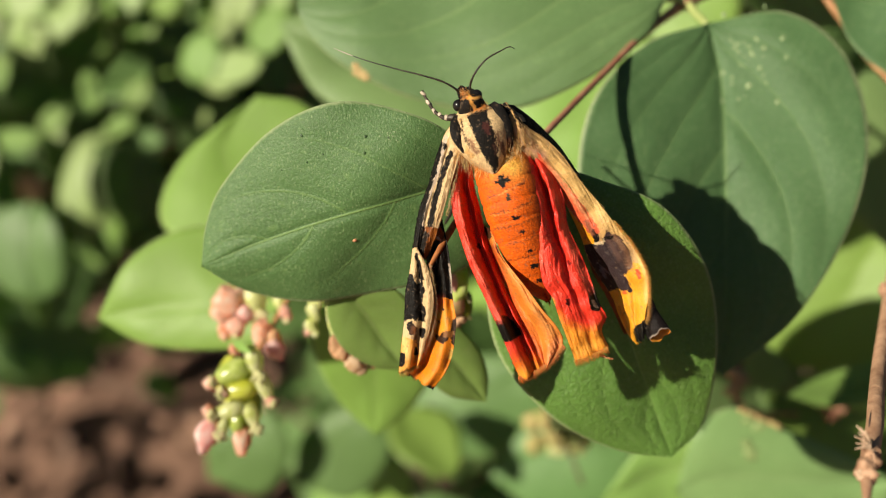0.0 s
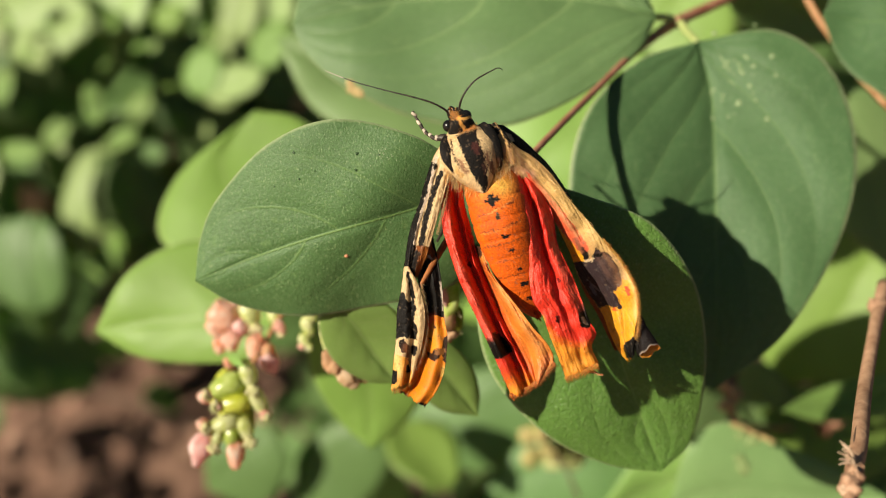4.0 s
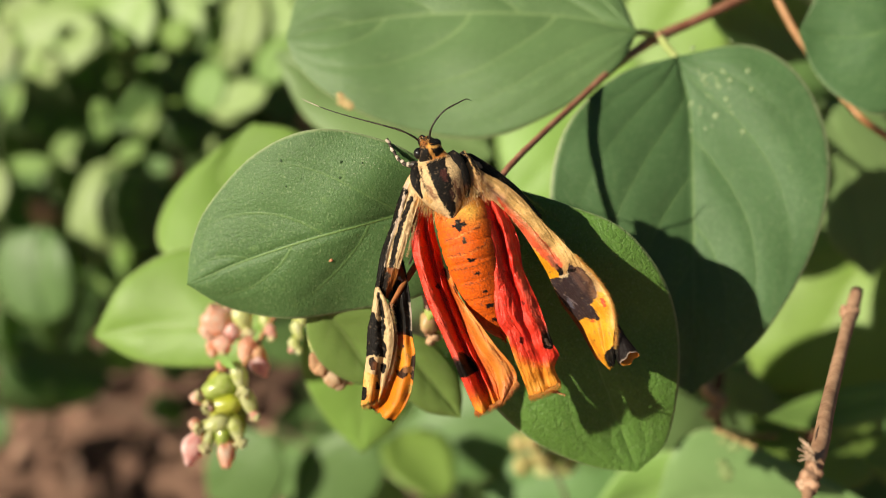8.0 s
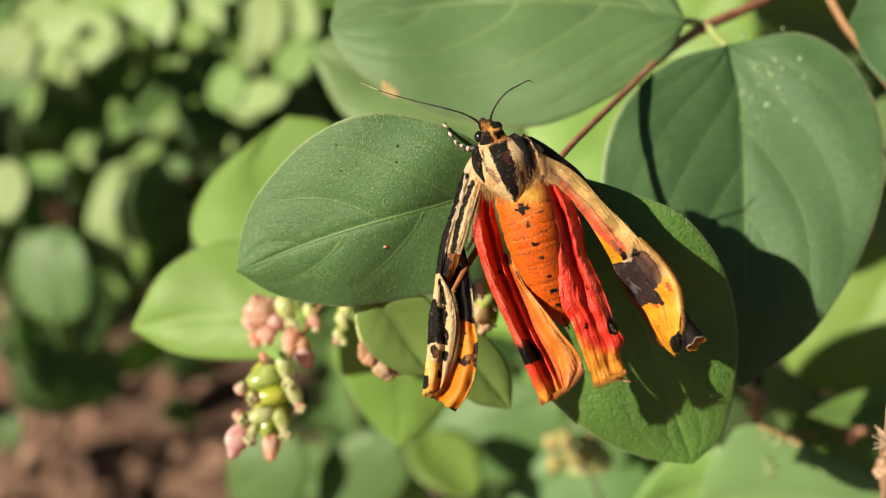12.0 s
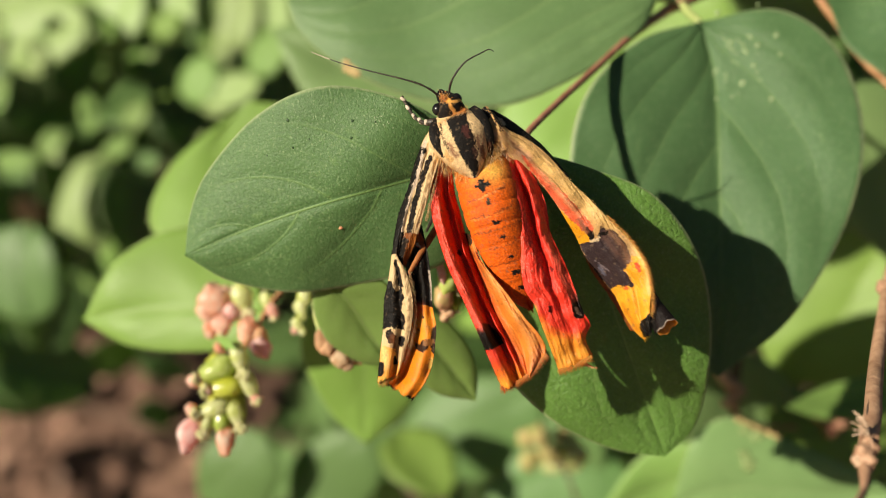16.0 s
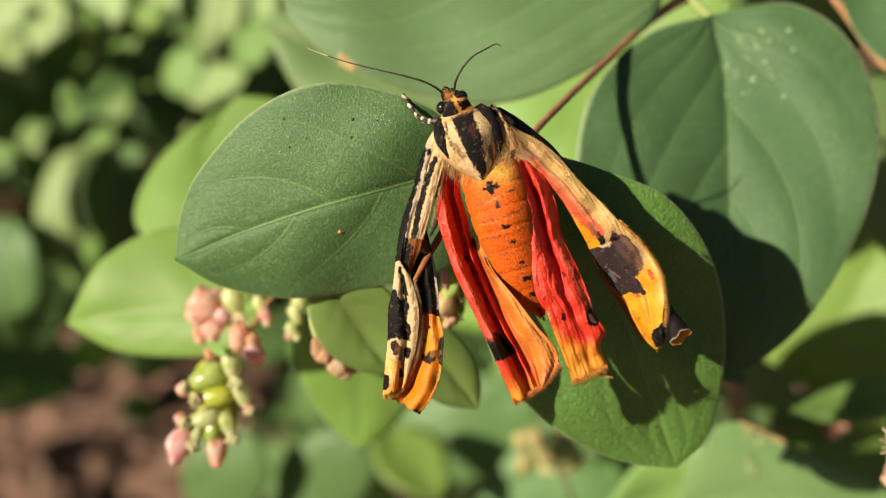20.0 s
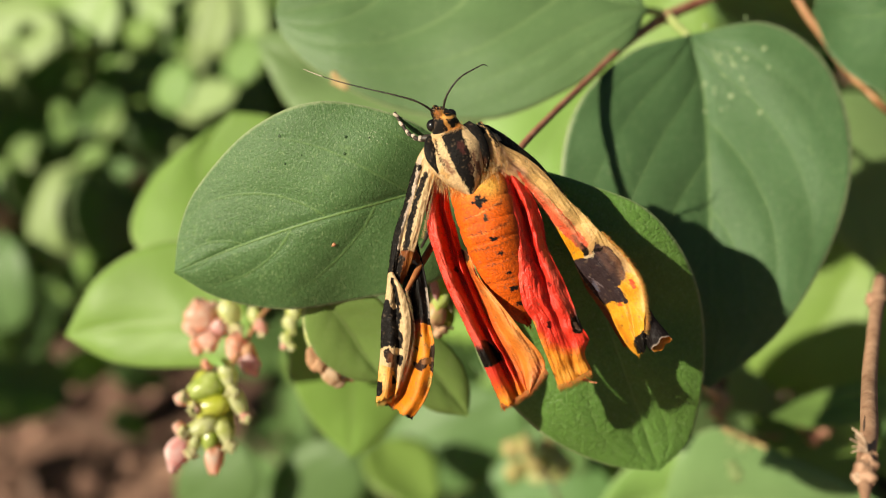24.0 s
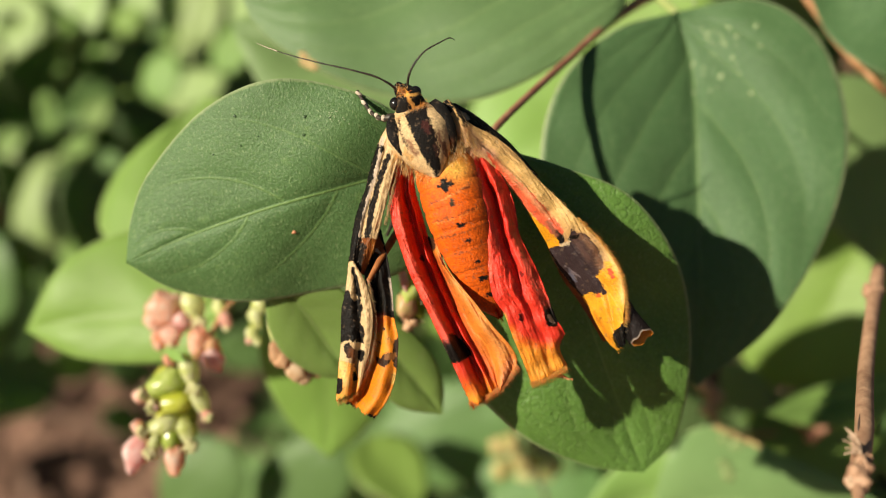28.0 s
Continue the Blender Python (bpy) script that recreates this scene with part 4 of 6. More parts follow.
def build_far_shrubs():
    meshes = []
    for s in range(4):
        ob = object_of("leaf", *simple_leaf_mesh(s)[:2], LEAF_PALE if s % 2 else LEAF_FAR, uvs=simple_leaf_mesh(s)[2])
        meshes.append(ob.data)
        bpy.data.objects.remove(ob)
    # a deeper green puts the shade of the upper gaps into the leaf colour
    gap_shade_leaf = meshes[0].copy()
    gap_shade_leaf.materials[0] = LEAF
    glint_leaves = [meshes[1].copy() for _ in range(3)]
    for me, mat in zip(glint_leaves, (LEAF_GREY, LEAF_MID, LEAF_PALE)):
        me.materials[0] = mat
    rnd = random.Random(77)
    # the sunlit leaves at the upper left
    sh = thing("snowberry_shrub", "sunlit snowberry shrub with pale green leaves and dark gaps", "shrub", group="shrubs behind", at=spot(200, 600, 320))
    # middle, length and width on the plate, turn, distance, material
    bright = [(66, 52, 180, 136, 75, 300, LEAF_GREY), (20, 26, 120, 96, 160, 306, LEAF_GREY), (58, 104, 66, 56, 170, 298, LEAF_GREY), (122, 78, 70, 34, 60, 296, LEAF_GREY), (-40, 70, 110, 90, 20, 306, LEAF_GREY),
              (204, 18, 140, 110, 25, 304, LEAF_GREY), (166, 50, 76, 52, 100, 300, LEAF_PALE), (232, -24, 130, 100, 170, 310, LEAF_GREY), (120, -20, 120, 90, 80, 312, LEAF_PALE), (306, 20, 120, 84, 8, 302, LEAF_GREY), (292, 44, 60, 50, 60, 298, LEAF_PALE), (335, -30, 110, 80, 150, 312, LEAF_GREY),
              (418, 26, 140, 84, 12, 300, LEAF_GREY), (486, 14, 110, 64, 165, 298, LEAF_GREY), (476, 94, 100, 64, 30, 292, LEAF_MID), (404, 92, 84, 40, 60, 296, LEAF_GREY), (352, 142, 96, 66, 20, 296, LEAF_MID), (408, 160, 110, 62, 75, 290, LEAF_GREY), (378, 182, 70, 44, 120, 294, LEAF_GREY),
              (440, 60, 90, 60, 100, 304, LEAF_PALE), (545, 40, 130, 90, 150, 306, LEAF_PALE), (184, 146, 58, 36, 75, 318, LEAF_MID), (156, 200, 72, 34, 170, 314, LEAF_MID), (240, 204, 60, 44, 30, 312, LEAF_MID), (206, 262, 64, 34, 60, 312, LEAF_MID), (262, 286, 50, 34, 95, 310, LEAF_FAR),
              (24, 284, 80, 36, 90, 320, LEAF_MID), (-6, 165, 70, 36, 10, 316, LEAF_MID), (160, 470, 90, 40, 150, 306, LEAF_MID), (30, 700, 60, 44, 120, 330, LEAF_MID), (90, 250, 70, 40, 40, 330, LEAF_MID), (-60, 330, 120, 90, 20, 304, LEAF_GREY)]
    for i, (x, y, ln, wd, ang, z, mat) in enumerate(bright):
        a = radians(ang)
        dx, dy = math.sin(a) * ln / 2, -math.cos(a) * ln / 2
        nx, ny = math.cos(a) * wd / 2, math.sin(a) * wd / 2
        away = lambda px, py: z - 0.09 * (px - x) - 0.03 * (py - y)
        blade("leaf", [(x - dx * q, y - dy * q, away(x - dx * q, y - dy * q)) for q in (1, 0.5, 0, -0.5, -1)],
              [(x - dx * q + nx * w, y - dy * q + ny * w, away(x - dx * q + nx * w, y - dy * q + ny * w)) for q, w in ((1, 0), (0.75, 0.72), (0.2, 1.0), (-0.4, 0.92), (-0.82, 0.5), (-1, 0))],
              [(x - dx * q - nx * w, y - dy * q - ny * w, away(x - dx * q - nx * w, y - dy * q - ny * w)) for q, w in ((1, 0), (0.8, 0.66), (0.3, 0.98), (-0.35, 0.94), (-0.8, 0.54), (-1, 0))], mat, sh, "", n=16, m=5, seed=200 + i, cup=-1.0, wave=1.0, groove=0.3, quilt=1.5)
    # a long leaf curled round on itself, and a broad one beside it
    blade("leaf", [(196, 272, 304), (142, 308, 303), (122, 355, 302), (124, 405, 302), (144, 436, 302), (188, 428, 303)],
          [(196, 272, 304), (136, 286, 305), (104, 340, 305), (94, 400, 304), (120, 444, 303), (165, 458, 303), (188, 428, 303)],
          [(196, 272, 304), (166, 310, 301), (150, 352, 300), (154, 396, 300), (164, 416, 301), (188, 428, 303)], LEAF_GREY, sh, "pale leaf curled round", n=24, m=6, seed=260, cup=-0.5, quilt=0, groove=0.2)
    blade("leaf", [(50, 392, 296), (42, 470, 294), (56, 570, 296)], [(50, 392, 296), (-30, 420, 298), (-40, 500, 298), (0, 560, 297), (56, 570, 296)],
          [(50, 392, 296), (84, 425, 292), (102, 485, 291), (98, 545, 293), (56, 570, 296)], LEAF_FAR, sh, "", n=24, m=7, seed=261, cup=-1.0, quilt=2.0, groove=0.4)
    blade("leaf", [(20, 345, 318), (44, 366, 316), (70, 392, 316)], [(20, 345, 318), (52, 346, 314), (72, 366, 314), (70, 392, 316)], [(20, 345, 318), (22, 380, 319), (44, 396, 318), (70, 392, 316)], BUD_DRY, sh, "dry brown leaf", n=12, m=5, seed=262, cup=-1.0, quilt=0)
    # small pale leaf pieces among them, added to stand in for glints
    glint_rnd = random.Random(31)
    for i in range(34):
        p = spot(glint_rnd.uniform(-20, 520), glint_rnd.uniform(-20, 130) if i % 5 else glint_rnd.uniform(130, 300), glint_rnd.uniform(284, 312))
        ob = new("leaf", glint_leaves[i % 3])
        ob.parent = sh
        ob.matrix_basis = leaf_pose(glint_rnd, p, glint_rnd.uniform(0.0032, 0.0066), 0.5)
    # broad leaves turned from the sun, added to darken the gaps
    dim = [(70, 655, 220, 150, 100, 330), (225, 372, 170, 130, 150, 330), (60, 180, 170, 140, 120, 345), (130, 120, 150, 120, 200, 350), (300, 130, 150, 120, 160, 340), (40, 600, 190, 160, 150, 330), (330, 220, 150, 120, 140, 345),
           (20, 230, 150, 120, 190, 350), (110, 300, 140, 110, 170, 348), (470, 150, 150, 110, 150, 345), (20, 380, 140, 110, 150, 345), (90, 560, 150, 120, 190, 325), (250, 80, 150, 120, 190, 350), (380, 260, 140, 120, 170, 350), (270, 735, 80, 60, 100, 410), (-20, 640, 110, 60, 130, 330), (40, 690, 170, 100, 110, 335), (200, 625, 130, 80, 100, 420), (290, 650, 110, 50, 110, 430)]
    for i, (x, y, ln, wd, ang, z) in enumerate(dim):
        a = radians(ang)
        way = BASE.to_3x3() @ Vector((math.sin(a), math.cos(a), -0.15 + 0.3 * math.sin(i * 1.9)))
        nrm = (BASE.to_3x3() @ Vector((0.75 + 0.2 * math.sin(i * 2.7), -0.1 + 0.3 * math.cos(i * 1.3), 0.75))).normalized()
        ydir = (way - nrm * way.dot(nrm)).normalized()
        m = Matrix((ydir.cross(nrm), ydir, nrm)).transposed().to_4x4()
        size = ln * z / FOCAL * MM
        wide = wd / (0.72 * ln)
        ob = new("leaf", gap_shade_leaf if y < 540 else meshes[0])
        ob.parent = sh
        ob.matrix_basis = Matrix.Translation(Vector(spot(x, y, z)) - ydir * size * 0.5) @ m @ Matrix.Diagonal((size * wide, size, size, 1))
    for x, y in ((60, 760),):
        tube("stem", [(x - 20, 800, 665), (x, y + 20, 450), (x, y - 40, 335), (x - 30, y - 220, 345), (x - 20, y - 330, 350)], [1.5, 1.4, 1.3, 1.0, 0.8], TWIG_DARK, sh, sides=6, n=18)
    settle(sh)
    for k, (x0, x1, y0, y1, z0, z1, count) in enumerate([(-250, 620, -150, 520, 370, 440, 24), (690, 1150, 560, 960, 215, 330, 45), (1050, 1800, 260, 960, 210, 330, 48), (560, 760, 820, 960, 260, 330, 5)]):
        sh = thing("snowberry_shrub", "sunlit snowberry shrub with oval green leaves farther back", "shrub", group="shrubs behind", at=spot((x0 + x1) / 2, y1, z1))
        for i in range(count):
            p = spot(rnd.uniform(x0, x1), rnd.uniform(y0, y1), rnd.uniform(z0, z1))
            m = leaf_pose(rnd, p, rnd.uniform(0.024, 0.042) * (0.55 if k == 0 else 0.75))
            q = BASE.inverted() @ Vector(p)
            if 0.34 < q.x / -q.z < 0.52 and 0.06 < q.y / q.z < 0.28:
                continue
            ob = new("leaf", meshes[i % 4])
            ob.parent = sh
            ob.matrix_basis = m
        for i in range(5 if k else 0):
            x = rnd.uniform(x0, x1)
            tube("stem", [(x, 1260, 515), (x, y1 + 200, z1), (x + rnd.uniform(-60, 60), (y0 + y1) / 2, z1 - 20), (x + rnd.uniform(-160, 160), y0 - 60, z1 - 10)], [1.7, 1.4, 1.0, 0.6], TWIG_DARK, sh, sides=6, n=14)
        settle(sh)
    # the mass of foliage behind all that
    verts, faces, uvs = [], [], []
    base = [simple_leaf_mesh(s, 5, 4) for s in range(4)]
    for i in range(4600):
        px, py = rnd.uniform(-700, 2300), rnd.uniform(-700, 1100)
        z = rnd.uniform(370, 720)
        if px < 520 and py > (545 if z > 480 else 440) or px < -60 and py > 330:
            continue
        m = np.array(leaf_pose(rnd, spot(px, py, z), rnd.uniform(0.022, 0.04), 0.7))
        v, f, uv = base[i % 4]
        b = len(verts)
        verts.extend((v @ m[:3, :3].T + m[:3, 3]).tolist())
        faces.extend([tuple(q + b for q in fc) for fc in f])
        uvs.extend(uv.tolist())
    for i in range(1300):
        # unseen leaves added beside the standpoint, towards the sun, to shade the background
        low = rnd.uniform(-0.16, 0.30)
        at = BASE @ Vector((rnd.uniform(-0.55, -0.22), low, -rnd.uniform(0.33, 0.47)))
        if low < 0.02 and i % 7:
            continue
        m = np.array(leaf_pose(rnd, at, rnd.uniform(0.022, 0.04), 0.7))
        v, f, uv = base[i % 4]
        b = len(verts)
        verts.extend((v @ m[:3, :3].T + m[:3, 3]).tolist())
        faces.extend([tuple(q + b for q in fc) for fc in f])
        uvs.extend(uv.tolist())
    for i in range(1100):
        at = spot(rnd.uniform(-400, 660), rnd.uniform(-400, 450), rnd.uniform(365, 480))
        m = np.array(leaf_pose(rnd, at, rnd.uniform(0.022, 0.036), 0.8))
        v, f, uv = base[i % 4]
        b = len(verts)
        verts.extend((v @ m[:3, :3].T + m[:3, 3]).tolist())
        faces.extend([tuple(q + b for q in fc) for fc in f])
        uvs.extend(uv.tolist())
    tagged(object_of("foliage", verts, faces, LEAF_FAR, uvs=uvs), "dense mass of small green leaves in the shade behind, plus unseen shading leaves", "foliage", kind="stuff")


# ---- the moth ----
CREAM, TAN, RED = (0.74, 0.50, 0.26), (0.66, 0.38, 0.15), (0.93, 0.046, 0.024)
AMBER, ABDOMEN = (0.86, 0.37, 0.025), (0.76, 0.112, 0.003)
BLACK, BROWN = (0.010, 0.008, 0.007), (0.045, 0.028, 0.030)


def line_distance(x, y, pts):
    """Distance to a broken line, and how far along it (0 to 1) the nearest place is."""
    q = np.array(pts, float)
    best, along = np.full(x.shape, 1e9), np.zeros(x.shape)
    k = len(q) - 1
    for i in range(k):
        ax, ay = q[i]
        dx, dy = q[i + 1] - q[i]
        t = np.clip(((x - ax) * dx + (y - ay) * dy) / (dx * dx + dy * dy + 1e-9), 0, 1)
        d = np.hypot(x - ax - t * dx, y - ay - t * dy)
        nearer = d < best
        best = np.where(nearer, d, best)
        along = np.where(nearer, (i + t) / k, along)
    return best, along


def inside(x, y, pts):
    q = np.array(pts, float)
    hit = np.zeros(x.shape, bool)
    for (ax, ay), (bx, by) in zip(q, np.roll(q, -1, 0)):
        if ay != by:
            hit ^= ((ay > y) != (by > y)) & (x < (bx - ax) * (y - ay) / (by - ay) + ax)
    return hit


def painted(x, y, s, t, base, marks, seed=0, ragged=3.0):
    """The pattern: base colour, then marks in order. Bands go by (s across, t along), strokes, patches and soft strokes by place."""
    r = np.random.RandomState(seed + 900)
    jx = ragged * (ripple(x, y, seed + 1, 16) * 0.6 + ripple(x, y, seed + 2, 6) * 0.5) + r.normal(0, ragged * 0.35, x.shape)
    jy = ragged * (ripple(x, y, seed + 3, 16) * 0.6 + ripple(x, y, seed + 4, 6) * 0.5) + r.normal(0, ragged * 0.35, x.shape)
    c = np.empty(x.shape + (3,))
    c[:] = base
    for mk in marks:
        if mk[0] == "band":
            _, s0, s1, t0, t1, col = mk
            on = (s + jx * 0.006 > s0) & (s + jx * 0.006 < s1) & (t + jy * 0.003 > t0) & (t + jy * 0.003 < t1)
        elif mk[0] == "line":
            _, pts, w0, w1, col = mk
            d, a = line_distance(x + jx, y + jy, pts)
            on = d < w0 + (w1 - w0) * a
        elif mk[0] == "soft":
            _, pts, w0, w1, col = mk
            d, a = line_distance(x + jx, y + jy, pts)
            k = np.exp(-(d / (w0 + (w1 - w0) * a)) ** 2)[..., None]
            c = c * (1 - k) + np.array(col) * k
            continue
        else:
            _, pts, col = mk
            on = inside(x + jx, y + jy, pts)
        c[on] = col
    # scales rubbed off here and there
    worn = (ripple(x, y, seed + 31, 7) + 0.8 * ripple(x, y, seed + 32, 18) + r.normal(0, 0.45, x.shape)) > 1.5
    c[worn] = c[worn] * 0.55 + np.array((0.20, 0.13, 0.08)) * 0.45
    c *= 1 + r.normal(0, 0.12, x.shape)[..., None]
    c *= 1 + 0.10 * ripple(x, y, seed + 5, 40)[..., None]
    return np.clip(c, 0.003, 0.95)


def wing(name, left, right, parent, base, marks, label="", step=1.1, ridges=(), seed=0, ragged=1.8, bow=0.0, frayed=0.0, thick=0.12, crumple=0.12, furrow=0.03, wrinkle=0.0, scales=5000, lie=(0.3, 1.0), streak=0.12, pucker=0.034, length=0.20):
    """A wing sheet between two edges, (x, y, z) from root to tip. Ridges are (place across at root and tip, height at root and tip in mm, width at root and tip); a minus height is a valley."""
    rough_a, rough_b = curve_through(left, 60), curve_through(right, 60)
    n = int(np.linalg.norm(np.diff((rough_a + rough_b)[:, :2] / 2, axis=0), axis=1).sum() / step)
    m = max(12, int(np.linalg.norm((rough_a - rough_b)[:, :2], axis=1).max() / step))
    a, b = curve_through(left, n), curve_through(right, n)
    s = np.linspace(0, 1, m + 1)[None, :]
    t = np.linspace(0, 1, n + 1)[:, None] + 0 * s
    s = s + 0 * t
    g = a[:, None] * (1 - s[..., None]) + b[:, None] * s[..., None]
    r = np.random.RandomState(seed)
    if frayed:
        # the worn end runs out in teeth of uneven length
        way = np.stack([a[-1] - a[-12], b[-1] - b[-12]]).mean(0)
        way = way / np.linalg.norm(way[:2])
        teeth = frayed * (0.6 * ripple(s[0] * 100, s[0] * 0, seed + 8, 22) + 0.35 * ripple(s[0] * 100, s[0] * 0, seed + 18, 6) + 0.35 * r.uniform(-1, 1, m + 1))
        g = g + (np.clip((t - 0.86) / 0.14, 0, 1) ** 2)[..., None] * teeth[None, :, None] * way
    x, y = g[..., 0].copy(), g[..., 1].copy()
    z = g[..., 2]
    z += -bow * np.sin(math.pi * s)
    for at0, at1, h0, h1, w0, w1 in ridges:
        at = at0 + (at1 - at0) * t + 0.03 * ripple(t * 100, s * 0, seed + 6, 55) + 0.012 * ripple(t * 100, s * 20, seed + 13, 14)
        w = w0 + (w1 - w0) * t
        z -= (h0 + (h1 - h0) * t) * np.exp(-((s - at) / w) ** 2) * np.clip(t * 6, 0.2, 1)
    wide = np.linalg.norm((a - b)[:, :2], axis=1)[:, None]
    # creases run along the wing, crumples lie across it
    z += crumple * ripple(x, y, seed + 9, 60) + furrow * ripple(s * wide, t * n * 0.11, seed + 7, 9) + 0.012 * ripple(s * wide, t * n * 0.05, seed + 19, 3.2) + pucker * np.clip(1.25 - t, 0.3, 0.85) * (ripple(x, y, seed + 10, 13) + 0.5 * ripple(x, y, seed + 14, 5))
    if wrinkle:
        z += wrinkle * (np.abs(ripple(s * wide * 1.1, t * n * 0.28, seed + 12, 11)) - 0.5) * np.clip(1.35 - t, 0.25, 1)
    col = painted(x, y, s, t, base, marks, seed, ragged)
    run = ripple(s * wide, t * n * 0.06, seed + 17, 4.5)[..., None]
    col = np.clip(col * (1 + streak * 0.35 * run), 0.003, 0.95)
    back = g.copy()
    back[..., 2] += thick
    v, f = closed_sheet(place_all(g), place_all(back), n, m)
    cc = col.reshape(-1, 3)
    ob = object_of(name, v, f, WING, parent, label, tint=np.concatenate([cc, cc * 0.9]))
    if scales:
        fur_on("scale_coat", ob, ob, int(scales * 1.8), length, lie, 0.16, "fine scales", seed=seed, thin=0.020, spread=0.25)
    return ob


def hair_patch(name, parent, roots, label="", seed=1, thin=0.016):
    """Many fine hairs in one mesh; roots are (x, y, z, dx, dy, dz, length mm, colour)."""
    verts, faces, cols = [], [], []
    rnd = random.Random(seed)
    turn = BASE.to_3x3()
    for x, y, z, dx, dy, dz, ln, col in roots:
        p = spot(x, y, z)
        d = (turn @ Vector((dx, -dy, -dz))).normalized() * ln * MM
        u = d.cross(turn @ Vector((rnd.gauss(0, 0.3), rnd.gauss(0, 0.3), 1))).normalized() * (thin * MM)
        w = d.cross(u).normalized() * (thin * MM)
        b = len(verts)
        bend = turn @ Vector((0, -0.12, 0.05)) * ln * MM
        verts += [p + u, p - u * 0.5 + w, p - u * 0.5 - w, p + d * 0.55 + u * 0.7, p + d * 0.55 - u * 0.35 + w * 0.7, p + d * 0.55 - u * 0.35 - w * 0.7, p + d + bend]
        faces += [(b, b + 1, b + 4, b + 3), (b + 1, b + 2, b + 5, b + 4), (b + 2, b, b + 3, b + 5), (b + 3, b + 4, b + 6), (b + 4, b + 5, b + 6), (b + 5, b + 3, b + 6)]
        cols += [col] * 7
    return object_of(name, verts, faces, HAIR, parent, label, tint=np.array(cols))


def fur_on(name, ob, parent, count, length, lie, lift=0.35, label="", seed=1, thin=0.02, spread=0.3):
    """Short hair or scales on a skin: roots on its vertices, coloured like it, lying along the bearing (dx, dy)."""
    me = ob.data
    k = len(me.vertices)
    co, no = np.empty(k * 3, np.float32), np.empty(k * 3, np.float32)
    me.vertices.foreach_get("co", co)
    me.vertices.foreach_get("normal", no)
    co, no = co.reshape(-1, 3).astype(float), no.reshape(-1, 3).astype(float)
    cl = np.empty(k * 4, np.float32)
    me.color_attributes["tint"].data.foreach_get("color", cl)
    cl = cl.reshape(-1, 4)[:, :3]
    turn = np.array(BASE.to_3x3())
    ahead = no @ turn[:, 2]
    r = np.random.RandomState(seed)
    ids = np.nonzero(ahead > 0.05)[0]
    ids = r.choice(ids, count, replace=count > len(ids))
    m = len(ids)
    nn = no[ids]
    way = turn @ np.array([lie[0], -lie[1], 0.0])
    way = way[None] + r.normal(0, spread, (m, 3))
    way -= nn * (way * nn).sum(1, keepdims=True)
    way /= np.linalg.norm(way, axis=1, keepdims=True) + 1e-9
    ln = length * MM * r.uniform(0.5, 1.3, (m, 1))
    d = way + nn * lift * r.uniform(0.4, 1.4, (m, 1))
    d /= np.linalg.norm(d, axis=1, keepdims=True)
    u = np.cross(way, nn) * thin * MM
    p = co[ids] + r.normal(0, 0.03 * MM, (m, 3)) - nn * 0.02 * MM
    mid = p + d * ln * 0.5
    tip = p + (d * 0.7 + way * 0.3) * ln
    w = nn * thin * MM
    v = np.stack([p + u, p - u, mid + w + u * 0.6, mid + w - u * 0.6, tip], 1).reshape(-1, 3)
    f = []
    for i in range(m):
        b = 5 * i
        f += [(b, b + 1, b + 3, b + 2), (b + 2, b + 3, b + 4)]
    bright = cl[ids].max(1, keepdims=True) > 0.4
    c = cl[ids] * np.where(bright, r.uniform(0.72, 1.22, (m, 1)), r.uniform(0.5, 1.55, (m, 1)))
    # some bright scales get a paler colour in place of a glint
    painted_glint = (cl[ids].max(1) > 0.4) & (r.uniform(0, 1, m) < 0.07)
    c[painted_glint] = c[painted_glint] * 0.8 + np.array((0.22, 0.15, 0.11))
    odd = (cl[ids].max(1) < 0.1) & (r.uniform(0, 1, m) < 0.06)
    c[odd] = (0.34, 0.25, 0.16)
    c = np.repeat(np.clip(c, 0.003, 0.95), 5, 0)
    return object_of(name, v, f, FUR, parent, label, tint=c, smooth=False)


